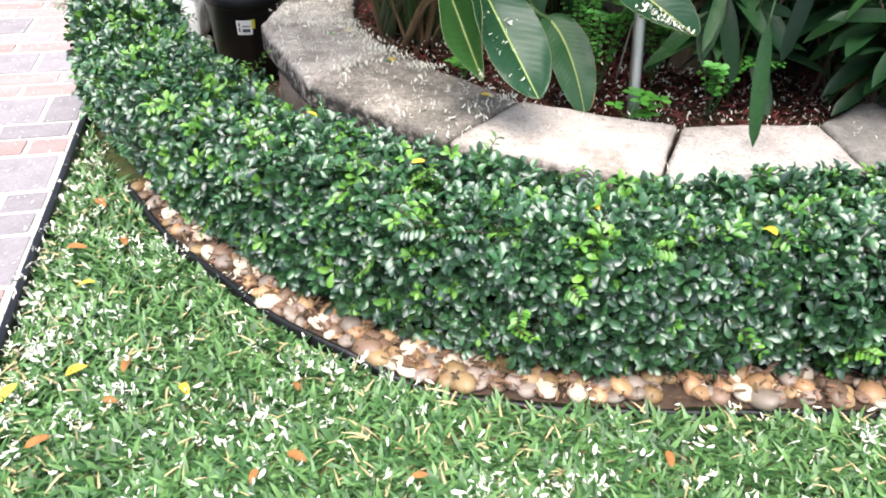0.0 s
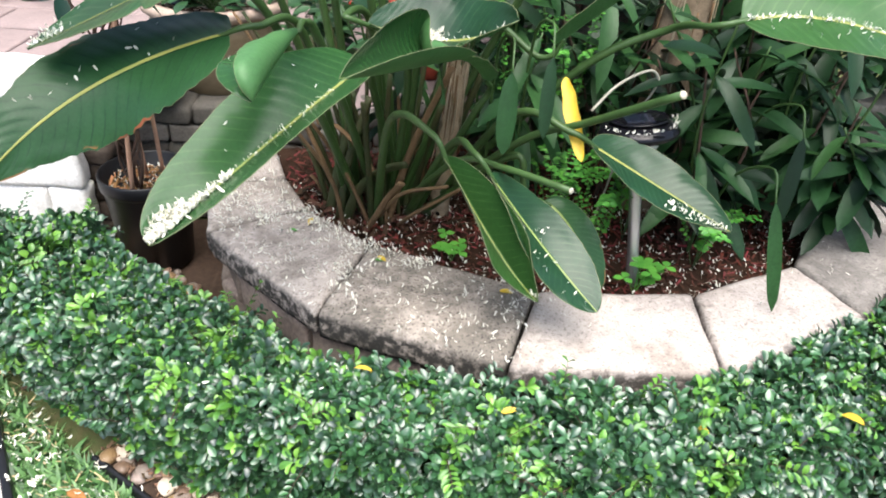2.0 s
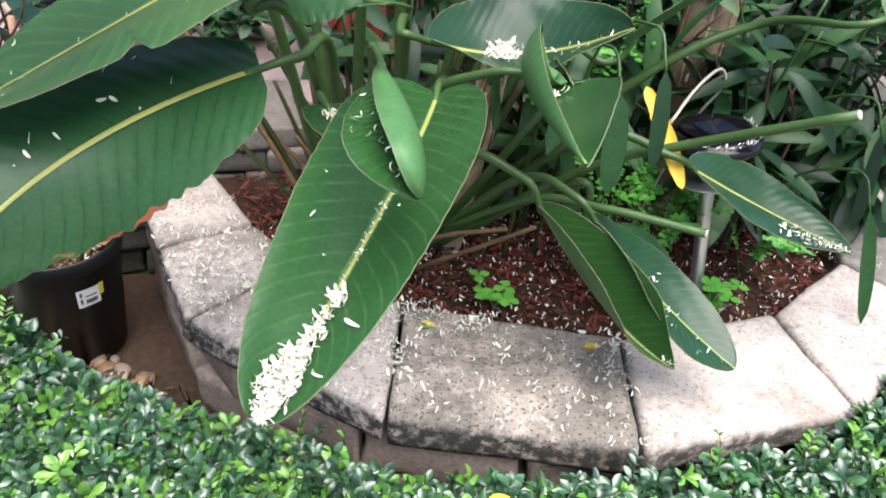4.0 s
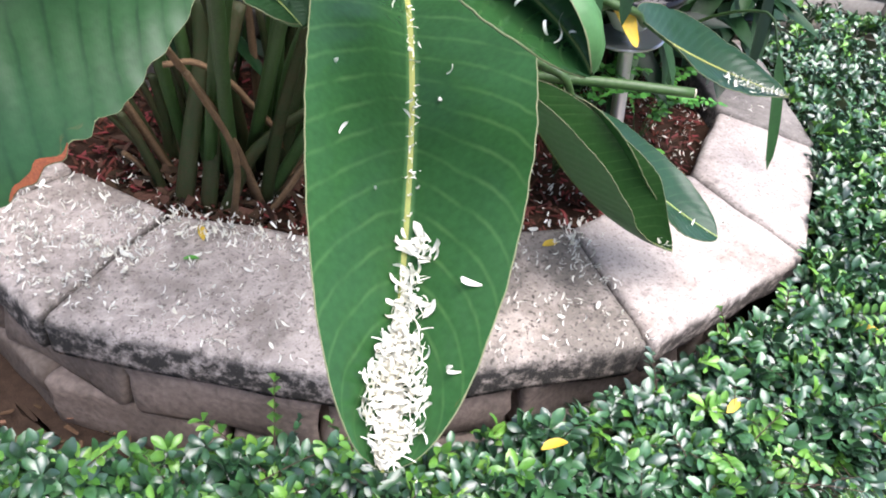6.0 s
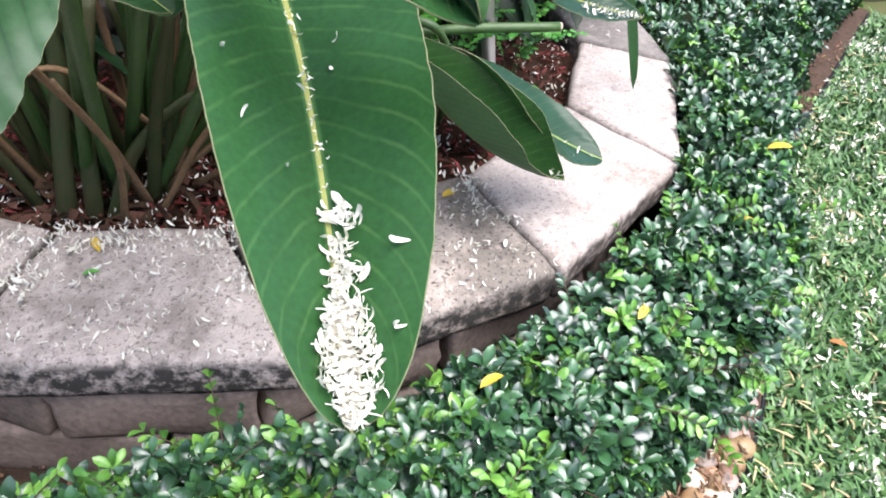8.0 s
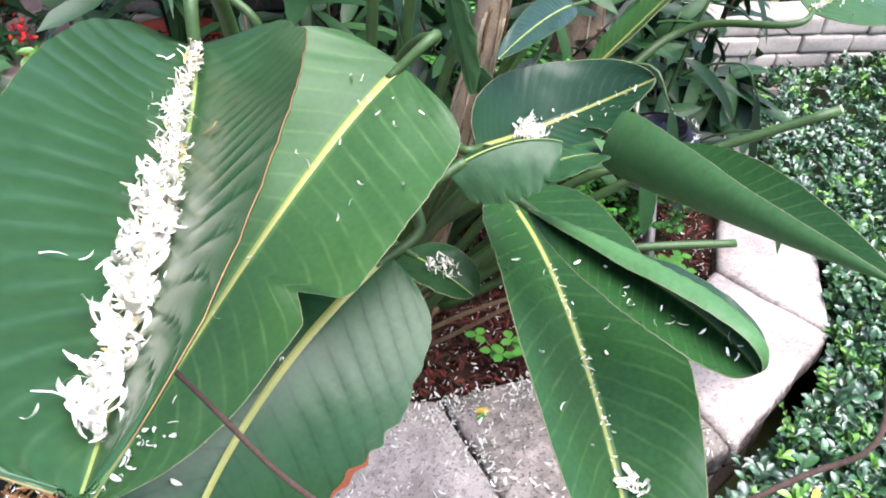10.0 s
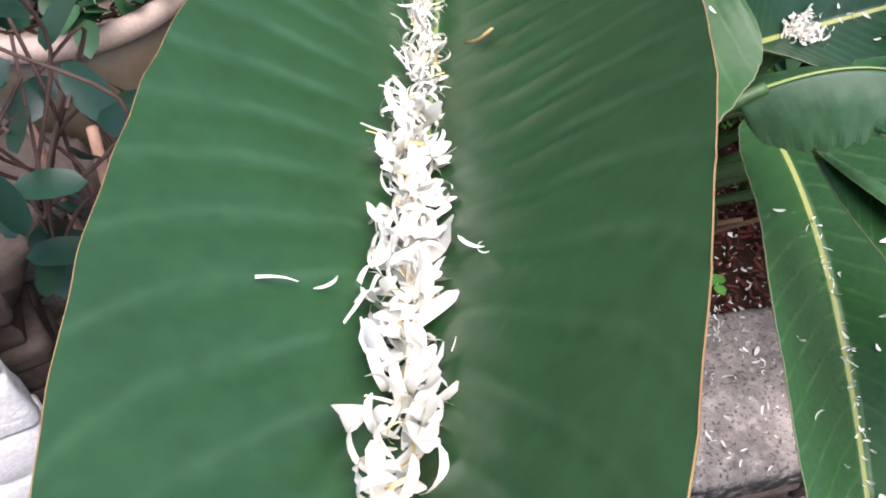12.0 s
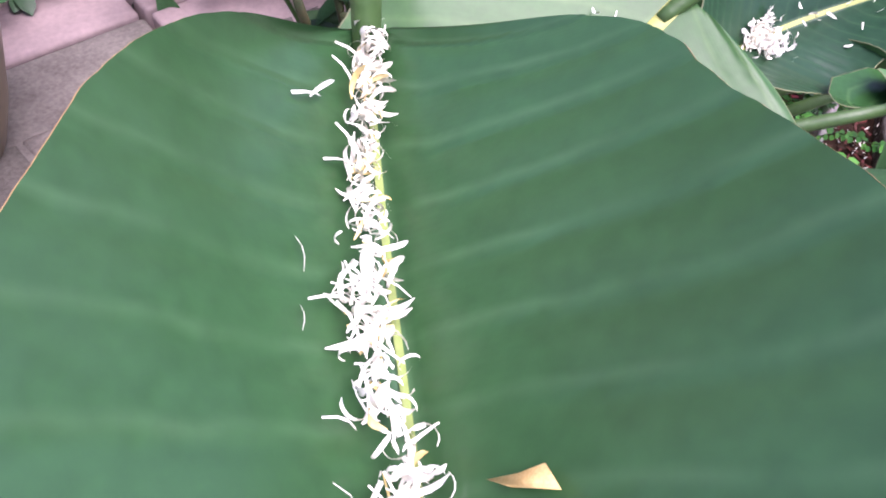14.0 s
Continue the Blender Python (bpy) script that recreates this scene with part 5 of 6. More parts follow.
M_FIBRE = mat("bark_fibre", (0.46, 0.38, 0.27), 0.9, 0.2, 60, 0.4, 0.5)
fibres(strelitzia, [(-0.04, 2.72, 0.26), (-0.01, 2.66, 0.7), (0.01, 2.62, 1.0), (0.01, 2.61, 1.6)], 0.024, 70, 0.55, 1.35, 3)
# curled small leaves near the crown
blade(strelitzia, (-0.415, 2.296, 0.967), (-0.362, 2.265, 1.007), (-0.318, 2.238, 0.990), 0.042, -0.15, 0.2, -0.55, 0.22, 0.22, M_BACK, rim=M_STALK, ragged=0.06, petiole=down((-0.38, 2.42, 0.86), (-0.24, 2.72, 0.28)), seed=21, ripple=0.0002, curl=0.3, rib=0.001, ribmat=M_RIB2, wave=0.005)
blade(strelitzia, (-0.345, 2.245, 0.965), (-0.315, 2.232, 0.978), (-0.275, 2.222, 0.968), 0.036, 0.1, 0.2, 0.1, 0.25, 0.3, M_LEAF4, rim=M_STALK, seed=27, rib=0.001, ribmat=M_RIB2)
LV["S"] = blade(strelitzia, (-0.350, 2.42, 0.765), (-0.345, 2.37, 0.772), (-0.335, 2.315, 0.752), 0.045, 0.0, 0.0, 0.2, 0.4, 0.4, M_LANCE, petiole=down((-0.32, 2.55, 0.62), (-0.24, 2.7, 0.28)), seed=22, rib=0.0015, ribmat=M_RIB2)
litter("petal_drift", leaf_litter(LV["S"], 60, (0.35, 0.7), -0.05, 0.5, 0.011, 0.003), "small cluster of white petals on a shaded leaf", (0.4, 0.35, 0.1, 0.15))
blade(strelitzia, (0.20, 2.46, 0.47), (0.27, 2.42, 0.45), (0.335, 2.36, 0.30), 0.05, -0.4, 0.0, 0.1, 0.4, 0.45, M_LEAF4, ribmat=M_RIB2, petiole=down((0.12, 2.5, 0.56), (-0.08, 2.72, 0.28)), seed=23, rib=0.003)
blade(strelitzia, (0.20, 2.56, 0.80), (0.29, 2.52, 0.90), (0.42, 2.47, 1.02), 0.05, 0.35, 0.0, 0.25, 0.4, 0.5, M_LEAF2, petiole=down((0.0, 2.66, 0.8), (-0.12, 2.74, 0.28)), seed=24)
blade(strelitzia, (-0.40, 2.70, 1.02), (-0.46, 2.80, 1.12), (-0.50, 2.95, 1.15), 0.07, 0.2, 0.0, 0.3, 0.4, 0.5, M_LEAF2, petiole=down((-0.34, 2.74, 0.85), (-0.26, 2.76, 0.28)), seed=25)
for q0, q1, q2, w, sd in (((-0.223, 2.50, 1.06), (-0.205, 2.49, 1.0), (-0.19, 2.475, 0.915), 0.026, 31), ((0.135, 2.56, 0.945), (0.02, 2.53, 0.965), (-0.115, 2.50, 0.935), 0.028, 32), ((-0.20, 2.60, 1.06), (-0.215, 2.59, 1.0), (-0.21, 2.575, 0.90), 0.024, 33), ((-0.09, 2.56, 0.90), (-0.06, 2.54, 0.80), (-0.04, 2.53, 0.66), 0.034, 34), ((0.04, 2.55, 0.88), (0.0, 2.54, 0.84), (-0.06, 2.54, 0.74), 0.030, 35)):
    blade(strelitzia, q0, q1, q2, w, 0.5, 0.0, 0.25, 0.55, 0.7, M_SHRUB, petiole=down((q0[0], q0[1] + 0.06, q0[2] - 0.03), (-0.15, 2.74, 0.28)), seed=sd, rib=0.0012, ribmat=M_RIB2, rim=M_STALK, stalk_r=0.003)
blade(strelitzia, (0.05, 2.52, 0.72), (0.02, 2.42, 0.80), (-0.02, 2.30, 0.84), 0.04, 0.3, 0.0, 0.6, 0.4, 0.5, petiole=down((0.02, 2.58, 0.6), (-0.1, 2.72, 0.28)), seed=26, rib=0.002)


def yellow_leaf():
    v, f = leaflet(0.19, 0.036, 0.6, 0.10, 26, 0.5)
    a, b = np.array((0.215, 2.491, 0.752)), np.array((0.24, 2.352, 0.641))
    M = frame_at(a, b - a, (-0.3, -1, 0.35), 1.0)
    v = [(x + 0.003 * noise.noise((y * 30, 1, 0)), y, z + 0.004 * noise.noise((x * 160, y * 55, 3)) + 0.10 * abs(x)) for x, y, z in v]
    ob = from_lists("yellow_leaf", [M[:, :3] @ np.array(q) + M[:, 3] for q in v], f, M_YELLOW, strelitzia, "dying bright yellow hanging leaf")


yellow_leaf()


def lance_plant(name, label, root, stems, leaf_l, leaf_w, n, h, spread, material, seed, droop=0.5):
    """Upright thin stems set with lance-shaped leaves."""
    r = np.random.default_rng(seed)
    top = thing(name, label, "plant", root, "planter shrubs")
    meshes = []
    for k in range(3):
        v, f = leaflet(1.0, leaf_w / leaf_l, 0.35, 0.2 + 0.15 * k, 7, 0.55)
        me = bpy.data.meshes.new("leaf")
        me.from_pydata(v, [], f)
        me.polygons.foreach_set("use_smooth", [True] * len(me.polygons))
        me.materials.append(material)
        meshes.append(me)
    root = np.array(root)
    for s in range(stems):
        a = r.uniform(0, 6.28)
        tip = root + np.array((math.cos(a) * spread * r.uniform(0.3, 1), math.sin(a) * spread * r.uniform(0.3, 1), h * r.uniform(0.6, 1.05)))
        mid = (root + tip) / 2 + np.array((r.normal() * 0.03, r.normal() * 0.03, 0.05))
        pts = [root + (r.normal() * 0.02, r.normal() * 0.02, 0), mid, tip]
        v, f = tube(pts, 0.005, 0.0025, 12, 6)
        from_lists("stem", v, f, M_TWIG if r.random() < 0.5 else M_STALK, top)
        line = spline(pts, 40)
        for j in range(n):
            p = line[int(r.uniform(0.25, 1) * 39)]
            b = r.uniform(0, 6.28)
            d = np.array((math.cos(b), math.sin(b), r.uniform(-1.0, 0.5) * droop + 0.1))
            l = leaf_l * r.uniform(0.6, 1.15)
            M = frame_at(p, d, (r.normal() * 0.3, r.normal() * 0.3 - 0.2, 1), l)
            ob = new("leaf", meshes[r.integers(3)])
            ob.parent = top
            ob.matrix_parent_inverse = Matrix.Translation(top.location).inverted()
            ob.matrix_basis = Matrix(np.vstack([M, (0, 0, 0, 1)]).tolist())
    return top


SH = "dark green lance-leaved shrub growing in the red mulch"
lance_plant("planter_shrub", SH, (0.62, 2.62, SOIL), 8, 0.19, 0.046, 10, 0.62, 0.20, M_LANCE, 1, 0.9)
lance_plant("planter_shrub", SH, (0.86, 2.74, SOIL), 8, 0.20, 0.048, 10, 0.72, 0.20, M_LANCE, 2, 0.9)
lance_plant("planter_shrub", SH, (0.42, 2.86, SOIL), 8, 0.20, 0.048, 10, 0.85, 0.22, M_LANCE, 3, 0.8)
lance_plant("planter_shrub", SH, (0.16, 2.82, SOIL), 8, 0.20, 0.046, 9, 0.75, 0.18, M_LANCE, 4, 0.9)
lance_plant("planter_shrub", SH, (0.98, 2.66, SOIL), 7, 0.18, 0.05, 10, 0.42, 0.14, M_LANCE, 15, 0.9)
lance_plant("planter_shrub", SH, (0.93, 2.90, SOIL), 8, 0.2, 0.05, 11, 0.7, 0.2, M_LANCE, 16, 0.9)
lance_plant("planter_shrub", SH, (0.74, 2.98, SOIL), 9, 0.21, 0.05, 11, 0.95, 0.24, M_LANCE, 5, 0.8)
lance_plant("planter_shrub", SH, (0.10, 3.05, SOIL), 7, 0.18, 0.042, 9, 1.0, 0.22, M_LANCE, 6, 0.8)
lance_plant("planter_shrub", SH, (-0.16, 2.98, SOIL), 6, 0.16, 0.040, 8, 0.8, 0.18, M_LANCE, 7, 0.8)
for a, b, l, w in (((0.66, 2.34, 0.56), (0.689, 2.255, 0.332), 0.24, 0.034), ((0.09, 2.36, 0.80), (0.081, 2.313, 0.656), 0.16, 0.045), ((0.165, 2.37, 0.83), (0.157, 2.322, 0.690), 0.155, 0.032), ((0.73, 2.45, 0.66), (0.705, 2.388, 0.471), 0.2, 0.036)):
    v, f = leaflet(l, w, 0.3, 0.06, 9, 0.5)
    a, b = np.array(a), np.array(b)
    M = frame_at(a, b - a, (-0.25, -1, 0.3), 1.0)
    hang = thing("hanging_leaf", "long dark green lance leaf hanging over the wall", "leaf", tuple(a))
    from_lists("blade", [M[:, :3] @ np.array(q) + M[:, 3] for q in v], f, M_LANCE, hang)
    tv, tf = tube([a, a + (0.0, 0.06, 0.05), a + (-0.02, 0.2, -0.05), (a[0] - 0.02, a[1] + 0.3, SOIL)], 0.0022, 0.004, 14, 6)
    from_lists("stem", tv, tf, M_STALK, hang)


def trunk():
    top = thing("tree_trunk", "rough grey-brown fibrous trunk behind the lamp", "trunk", (0.54, 2.84, SOIL))
    v, f = tube([(0.54, 2.84, SOIL - 0.02), (0.53, 2.82, 0.6), (0.55, 2.83, 1.0), (0.60, 2.86, 1.9)], 0.065, 0.05, 40, 16, 1, 0.06)
    from_lists("trunk", v, f, M_TRUNK, top)
    fibres(top, [(0.54, 2.84, SOIL - 0.02), (0.53, 2.82, 0.6), (0.55, 2.83, 1.0), (0.60, 2.86, 1.9)], 0.060, 110, 0.4, 1.3, 4)


trunk()


def path_light(x, y):
    top = thing("solar_path_light", "solar garden light with steel post and dark round top", "garden light", (x, y, SOIL))
    v, f = tube([(x, y, SOIL - 0.03), (x, y, 0.45), (x, y, 0.60)], 0.0135, 0.0135, 8, 18)
    from_lists("post", v, f, M_STEEL, top, "brushed steel post")
    prof = [(0.014, 0.575), (0.03, 0.585), (0.052, 0.625), (0.06, 0.634), (0.058, 0.636), (0.03, 0.60), (0.012, 0.59)]
    v, f = lathe(prof, 32, (x, y, 0))
    from_lists("shade", v, f, M_CLEAR, top, "clear ribbed lens under the cap")
    prof = [(0.02, 0.632), (0.078, 0.633), (0.088, 0.638), (0.09, 0.646), (0.085, 0.655), (0.072, 0.664), (0.06, 0.668), (0.02, 0.67), (0.001, 0.67)]
    v, f = lathe(prof, 40, (x, y, 0))
    from_lists("cap", v, f, M_CAPB, top, "glossy black plastic cap")
    bm = bmesh.new()
    bmesh.ops.create_cube(bm, size=1)
    bmesh.ops.scale(bm, verts=bm.verts, vec=(0.06, 0.06, 0.004))
    bmesh.ops.translate(bm, verts=bm.verts, vec=(x, y, 0.672))
    part("solar_panel", bm, M_LENS, top, "dark blue solar panel", smooth=False)
    prof = [(0.062, 0.669), (0.066, 0.672), (0.064, 0.676), (0.060, 0.672)]
    v, f = lathe(prof, 40, (x, y, 0))
    from_lists("ring", v, f, M_CAPB, top, "black ring round the panel")
    v, f = lathe([(0.014, 0.552), (0.05, 0.556), (0.062, 0.562), (0.064, 0.566), (0.058, 0.567), (0.014, 0.560)], 36, (x, y, 0))
    from_lists("dish", v, f, M_STEEL, top, "silver reflector dish below the lens")
    return top


def loop_stem(pts):
    v, f = tube(pts, 0.0032, 0.0024, 40, 7)
    from_lists("loop_stem", v, f, mat("pale_stem", (0.42, 0.40, 0.33), 0.6, 0.3, 40, 0.3, 0.2), strelitzia, "pale dry stem bent into a loop")


loop_stem([(0.279, 2.485, 0.683), (0.334, 2.518, 0.732), (0.409, 2.568, 0.750), (0.435, 2.575, 0.728), (0.426, 2.572, 0.700), (0.40, 2.60, 0.60), (0.36, 2.66, 0.27)])
lamp = path_light(0.436, 2.446)
lamp.rotation_euler = (-0.125, -0.125, 0)
rows = []
for _ in range(46):
    a = rng.uniform(3.4, 6.6)
    q = Vector((0.083 * math.cos(a), 0.083 * math.sin(a), 0.662 - SOIL + rng.uniform(0, 0.003)))
    q = Euler((-0.125, -0.125, 0)).to_matrix() @ q + Vector((0.436, 2.446, SOIL))
    rows.append(frame_at(tuple(q), rng.normal(size=3) * (1, 1, 0.2), (0.2 * rng.normal(), 0.2 * rng.normal(), 1), 0.011 * rng.uniform(0.7, 1.2)))
litter("petal_litter", rows, "white petals lying on the rim of the garden light", (0.5, 0.3, 0.1, 0.1))


def ferns():
    for c, n, h in (((0.33, 2.50, SOIL), 9, 0.30), ((0.25, 2.62, SOIL), 8, 0.30), ((0.45, 2.65, SOIL), 8, 0.26), ((0.60, 2.52, SOIL), 6, 0.2), ((0.27, 2.76, SOIL), 10, 0.62), ((0.13, 2.72, SOIL), 8, 0.70)):
        top = thing("maidenhair_fern", "bright green fine-leaved fern beside the lamp post", "fern", c, "ferns")
        for k in range(n):
            a = rng.uniform(0, 6.28)
            d = np.array((math.cos(a), math.sin(a), 0)) * rng.uniform(0.06, 0.16)
            pts = [np.array(c), np.array(c) + d * 0.4 + (0, 0, h * 0.7), np.array(c) + d + (0, 0, h * rng.uniform(0.7, 1))]
            v, f = tube(pts, 0.0014, 0.0007, 10, 5)
            fr = from_lists("frond", v, f, M_STALK, top)
            line = spline(pts, 24)
            rows = []
            for j in range(6, 24):
                for sgn in (-1, 1):
                    dd = unit(np.cross(d, (0, 0, 1))) * sgn + d * 2
                    rows.append(frame_at(line[j] + rng.normal(size=3) * 0.002, dd, (rng.normal() * 0.3, rng.normal() * 0.3 - 0.3, 1), rng.uniform(0.012, 0.019)))
            tagged(scatter("foliage", leaflet(1, 0.75, 0.1, 0.1, 3, 0.6), rows, M_FERN, fr), kind="stuff")
    for c in ((0.47, 2.43, SOIL), (0.43, 2.40, SOIL), (0.0, 2.50, SOIL)):
        top = thing("clover_weed", "small bright green three-leaved weed in the mulch", "weed", c, "weeds")
        for k in range(6):
            e = np.array(c) + (rng.normal() * 0.025, rng.normal() * 0.025, rng.uniform(0.03, 0.085))
            v, f = tube([c, (np.array(c) + e) / 2 + (0, 0, 0.01), e], 0.001, 0.0008, 6, 4)
            stem = from_lists("stem", v, f, M_FERN, top)
            rows = [frame_at(e, (math.cos(q), math.sin(q), 0.1), (0, 0, 1), 0.026) for q in (0.3 + k, 2.4 + k, 4.5 + k)]
            scatter("leaflet", leaflet(1, 1.0, 0.1, 0.1, 3, 0.6), rows, M_FERN, stem)


ferns()


# ---- walls and things behind ----
def stone_wall(name, label, a, b, thick, courses, material, lo, hi, rough=0.006, seed=0, piece="stone", jut=0.012):
    """Stacked stones along a plan line from a to b; courses: (z0, z1)."""
    r = np.random.default_rng(seed)
    a, b = np.array(a, float), np.array(b, float)
    length = np.linalg.norm(b - a)
    t = (b - a) / length
    nrm = np.array((t[1], -t[0]))
    top = thing(name, label, "wall", (*((a + b) / 2), 0), kind="structure")
    for k, (z0, z1) in enumerate(courses):
        s = -r.uniform(0, lo)
        while s < length:
            l = r.uniform(lo, hi)
            s0, s1 = max(s, 0), min(s + l, length)
            if s1 - s0 > 0.02:
                d = r.uniform(-jut, jut)
                p = [a + t * s0 + nrm * d, a + t * s1 + nrm * (d + r.normal() * 0.004), a + t * s1 - nrm * thick, a + t * s0 - nrm * thick]
                part(piece, prism(quadpoly(*p, 0.003), z0 + 0.002, z1 - 0.002 + r.uniform(-0.002, 0.001), min(0.012, (z1 - z0) * 0.16), 2 if z1 - z0 > 0.06 else 1, rough, seed * 50 + k * 9 + int(s * 20)), material, top)
            s += l
    return top


stone_wall("wall_nook", "dark unpainted stacked stone return wall", (-0.985, 2.87), (-0.985, 3.05), 0.40, [(0, .10), (.10, .17), (.17, .23), (.23, .29), (.29, .34), (.34, .40), (.40, .46)], M_ROCK, 0.16, 0.4, 0.012, 4, jut=0.018)
stone_wall("wall_white", "white-painted rough stacked stone garden wall", (-1.40, 2.80), (-1.03, 2.80), 0.06, [(0, .12), (.12, .25), (.25, .38), (.38, .495), (.495, .615)], M_WHITE, 0.22, 0.38, 0.006, 3, jut=0.005)
stone_wall("wall_ledge", "low dark weathered stacked stone ledge", (-1.0, 3.06), (0.30, 3.12), 0.16, [(0, .08), (.08, .15), (.15, .21), (.21, .28), (.28, .34), (.34, .40)], M_STONE, 0.10, 0.22, 0.007, 5)
stone_wall("wall_side", "pale rough stacked stone boundary wall", (1.15, 3.32), (3.3, 1.93), 0.18, [(0.0, .07), (.07, .14), (.14, .20), (.20, .27), (.27, .33), (.33, .40), (.40, .475)], M_PALE, 0.14, 0.34, 0.005, 8, jut=0.004)
# added backdrop wall; its dark stone colour stands in for shade behind the planting
stone_wall("wall_backdrop", "low backdrop wall behind the planting, coloured dark for shade", (-0.1, 4.2), (1.2, 3.4), 0.2, [(0, .25), (.25, .5), (.5, .75), (.75, 1.0)], M_STONE, 0.5, 0.8, 0.002, 10, "panel")


def ledge_top():
    top = thing("terrace", "worn pinkish flagstones on the raised terrace", "terrace", (-0.6, 3.8, 0), kind="structure")
    y = 3.13
    while y < 5.6:
        d = rng.uniform(0.26, 0.34)
        x = -2.4 + rng.uniform(0, 0.2)
        while x < 0.3:
            l = rng.uniform(0.3, 0.46)
            part("flagstone", prism([(x + .006, y + .006), (x + l - .006, y + .006), (x + l - .006, y + d - .006), (x + .006, y + d - .006)], 0.30, 0.395 + rng.uniform(-.003, .003), 0.008, 1, 0.002, int(x * 20 + y * 7)), M_STONE if y < 3.3 and x < -0.62 else M_SLAB, top)
            x += l
        y += d
    bm = prism([(-2.5, 3.22), (0.3, 3.22), (0.3, 5.7), (-2.5, 5.7)], -0.02, 0.31, 0.004, 0, 0)
    part("terrace_fill", bm, M_SOIL, top, "dark earth below the flagstones")


def nursery_pot(x, y, z):
    top = thing("nursery_pot", "black plastic nursery pot with white label and wood chips", "plant pot", (x, y, z))
    prof = [(r * 0.915, q) for r, q in ((0.10, 0.0), (0.106, 0.004), (0.128, 0.245), (0.131, 0.25), (0.136, 0.252), (0.138, 0.262), (0.138, 0.288), (0.134, 0.292), (0.129, 0.288), (0.124, 0.24), (0.115, 0.235), (0.05, 0.238), (0.002, 0.24))]
    v, f = lathe(prof, 48, (x, y, z))
    from_lists("pot", v, f, M_BLACK, top)
    for da, w, h, zz, m, nm in ((-1.02, 0.052, 0.046, 0.195, M_LABEL, "label"), (-0.78, 0.012, 0.03, 0.205, M_TAG, "tag")):
        vv, ff = [], []
        for i in range(9):
            for j in range(2):
                a = da + (i / 8 - 0.5) * w / 0.125
                zq = zz + (j - 0.5) * h
                rr = 0.915 * (0.106 + (0.128 - 0.106) * (zq / 0.245)) + 0.0018
                vv.append((x + rr * math.cos(a), y + rr * math.sin(a), z + zq))
        ff = [(2 * i, 2 * i + 2, 2 * i + 3, 2 * i + 1) for i in range(8)]
        lab = from_lists(nm, vv, ff, m, top, "white paper label" if nm == "label" else "small yellow tag")
        if nm == "label":
            for k, (u0, u1, q0, q1) in enumerate(((0.12, 0.22, 0.2, 0.5), (0.12, 0.22, 0.6, 0.85), (0.35, 0.85, 0.18, 0.40), (0.35, 0.85, 0.55, 0.62))):
                vv = []
                for u in np.linspace(u0, u1, 4):
                    for q in (q0, q1):
                        a = da + (u - 0.5) * w / 0.125
                        zq = zz + (q - 0.5) * h
                        rr = 0.915 * (0.106 + (0.128 - 0.106) * (zq / 0.245)) + 0.0026
                        vv.append((x + rr * math.cos(a), y + rr * math.sin(a), z + zq))
                from_lists("print_bar", vv, [(2 * i, 2 * i + 2, 2 * i + 3, 2 * i + 1) for i in range(3)], M_INK, lab)
    rows = []
    for _ in range(260):
        a, r = rng.uniform(0, 6.28), 0.105 * math.sqrt(rng.random())
        rows.append(frame_at((x + r * math.cos(a), y + r * math.sin(a), z + 0.242 + rng.uniform(0, 0.014)), rng.normal(size=3) * (1, 1, .3), (rng.normal() * .5, rng.normal() * .5, 1), rng.uniform(0.012, 0.03)))
    scatter("wood_chip_layer", chip(), rows, mat("wood_chip", (0.30, 0.17, 0.07), 0.85, 0.2, 60, 0.4, 0.4, island=0.6), top, "tan wood chips", smooth=False)
    return top


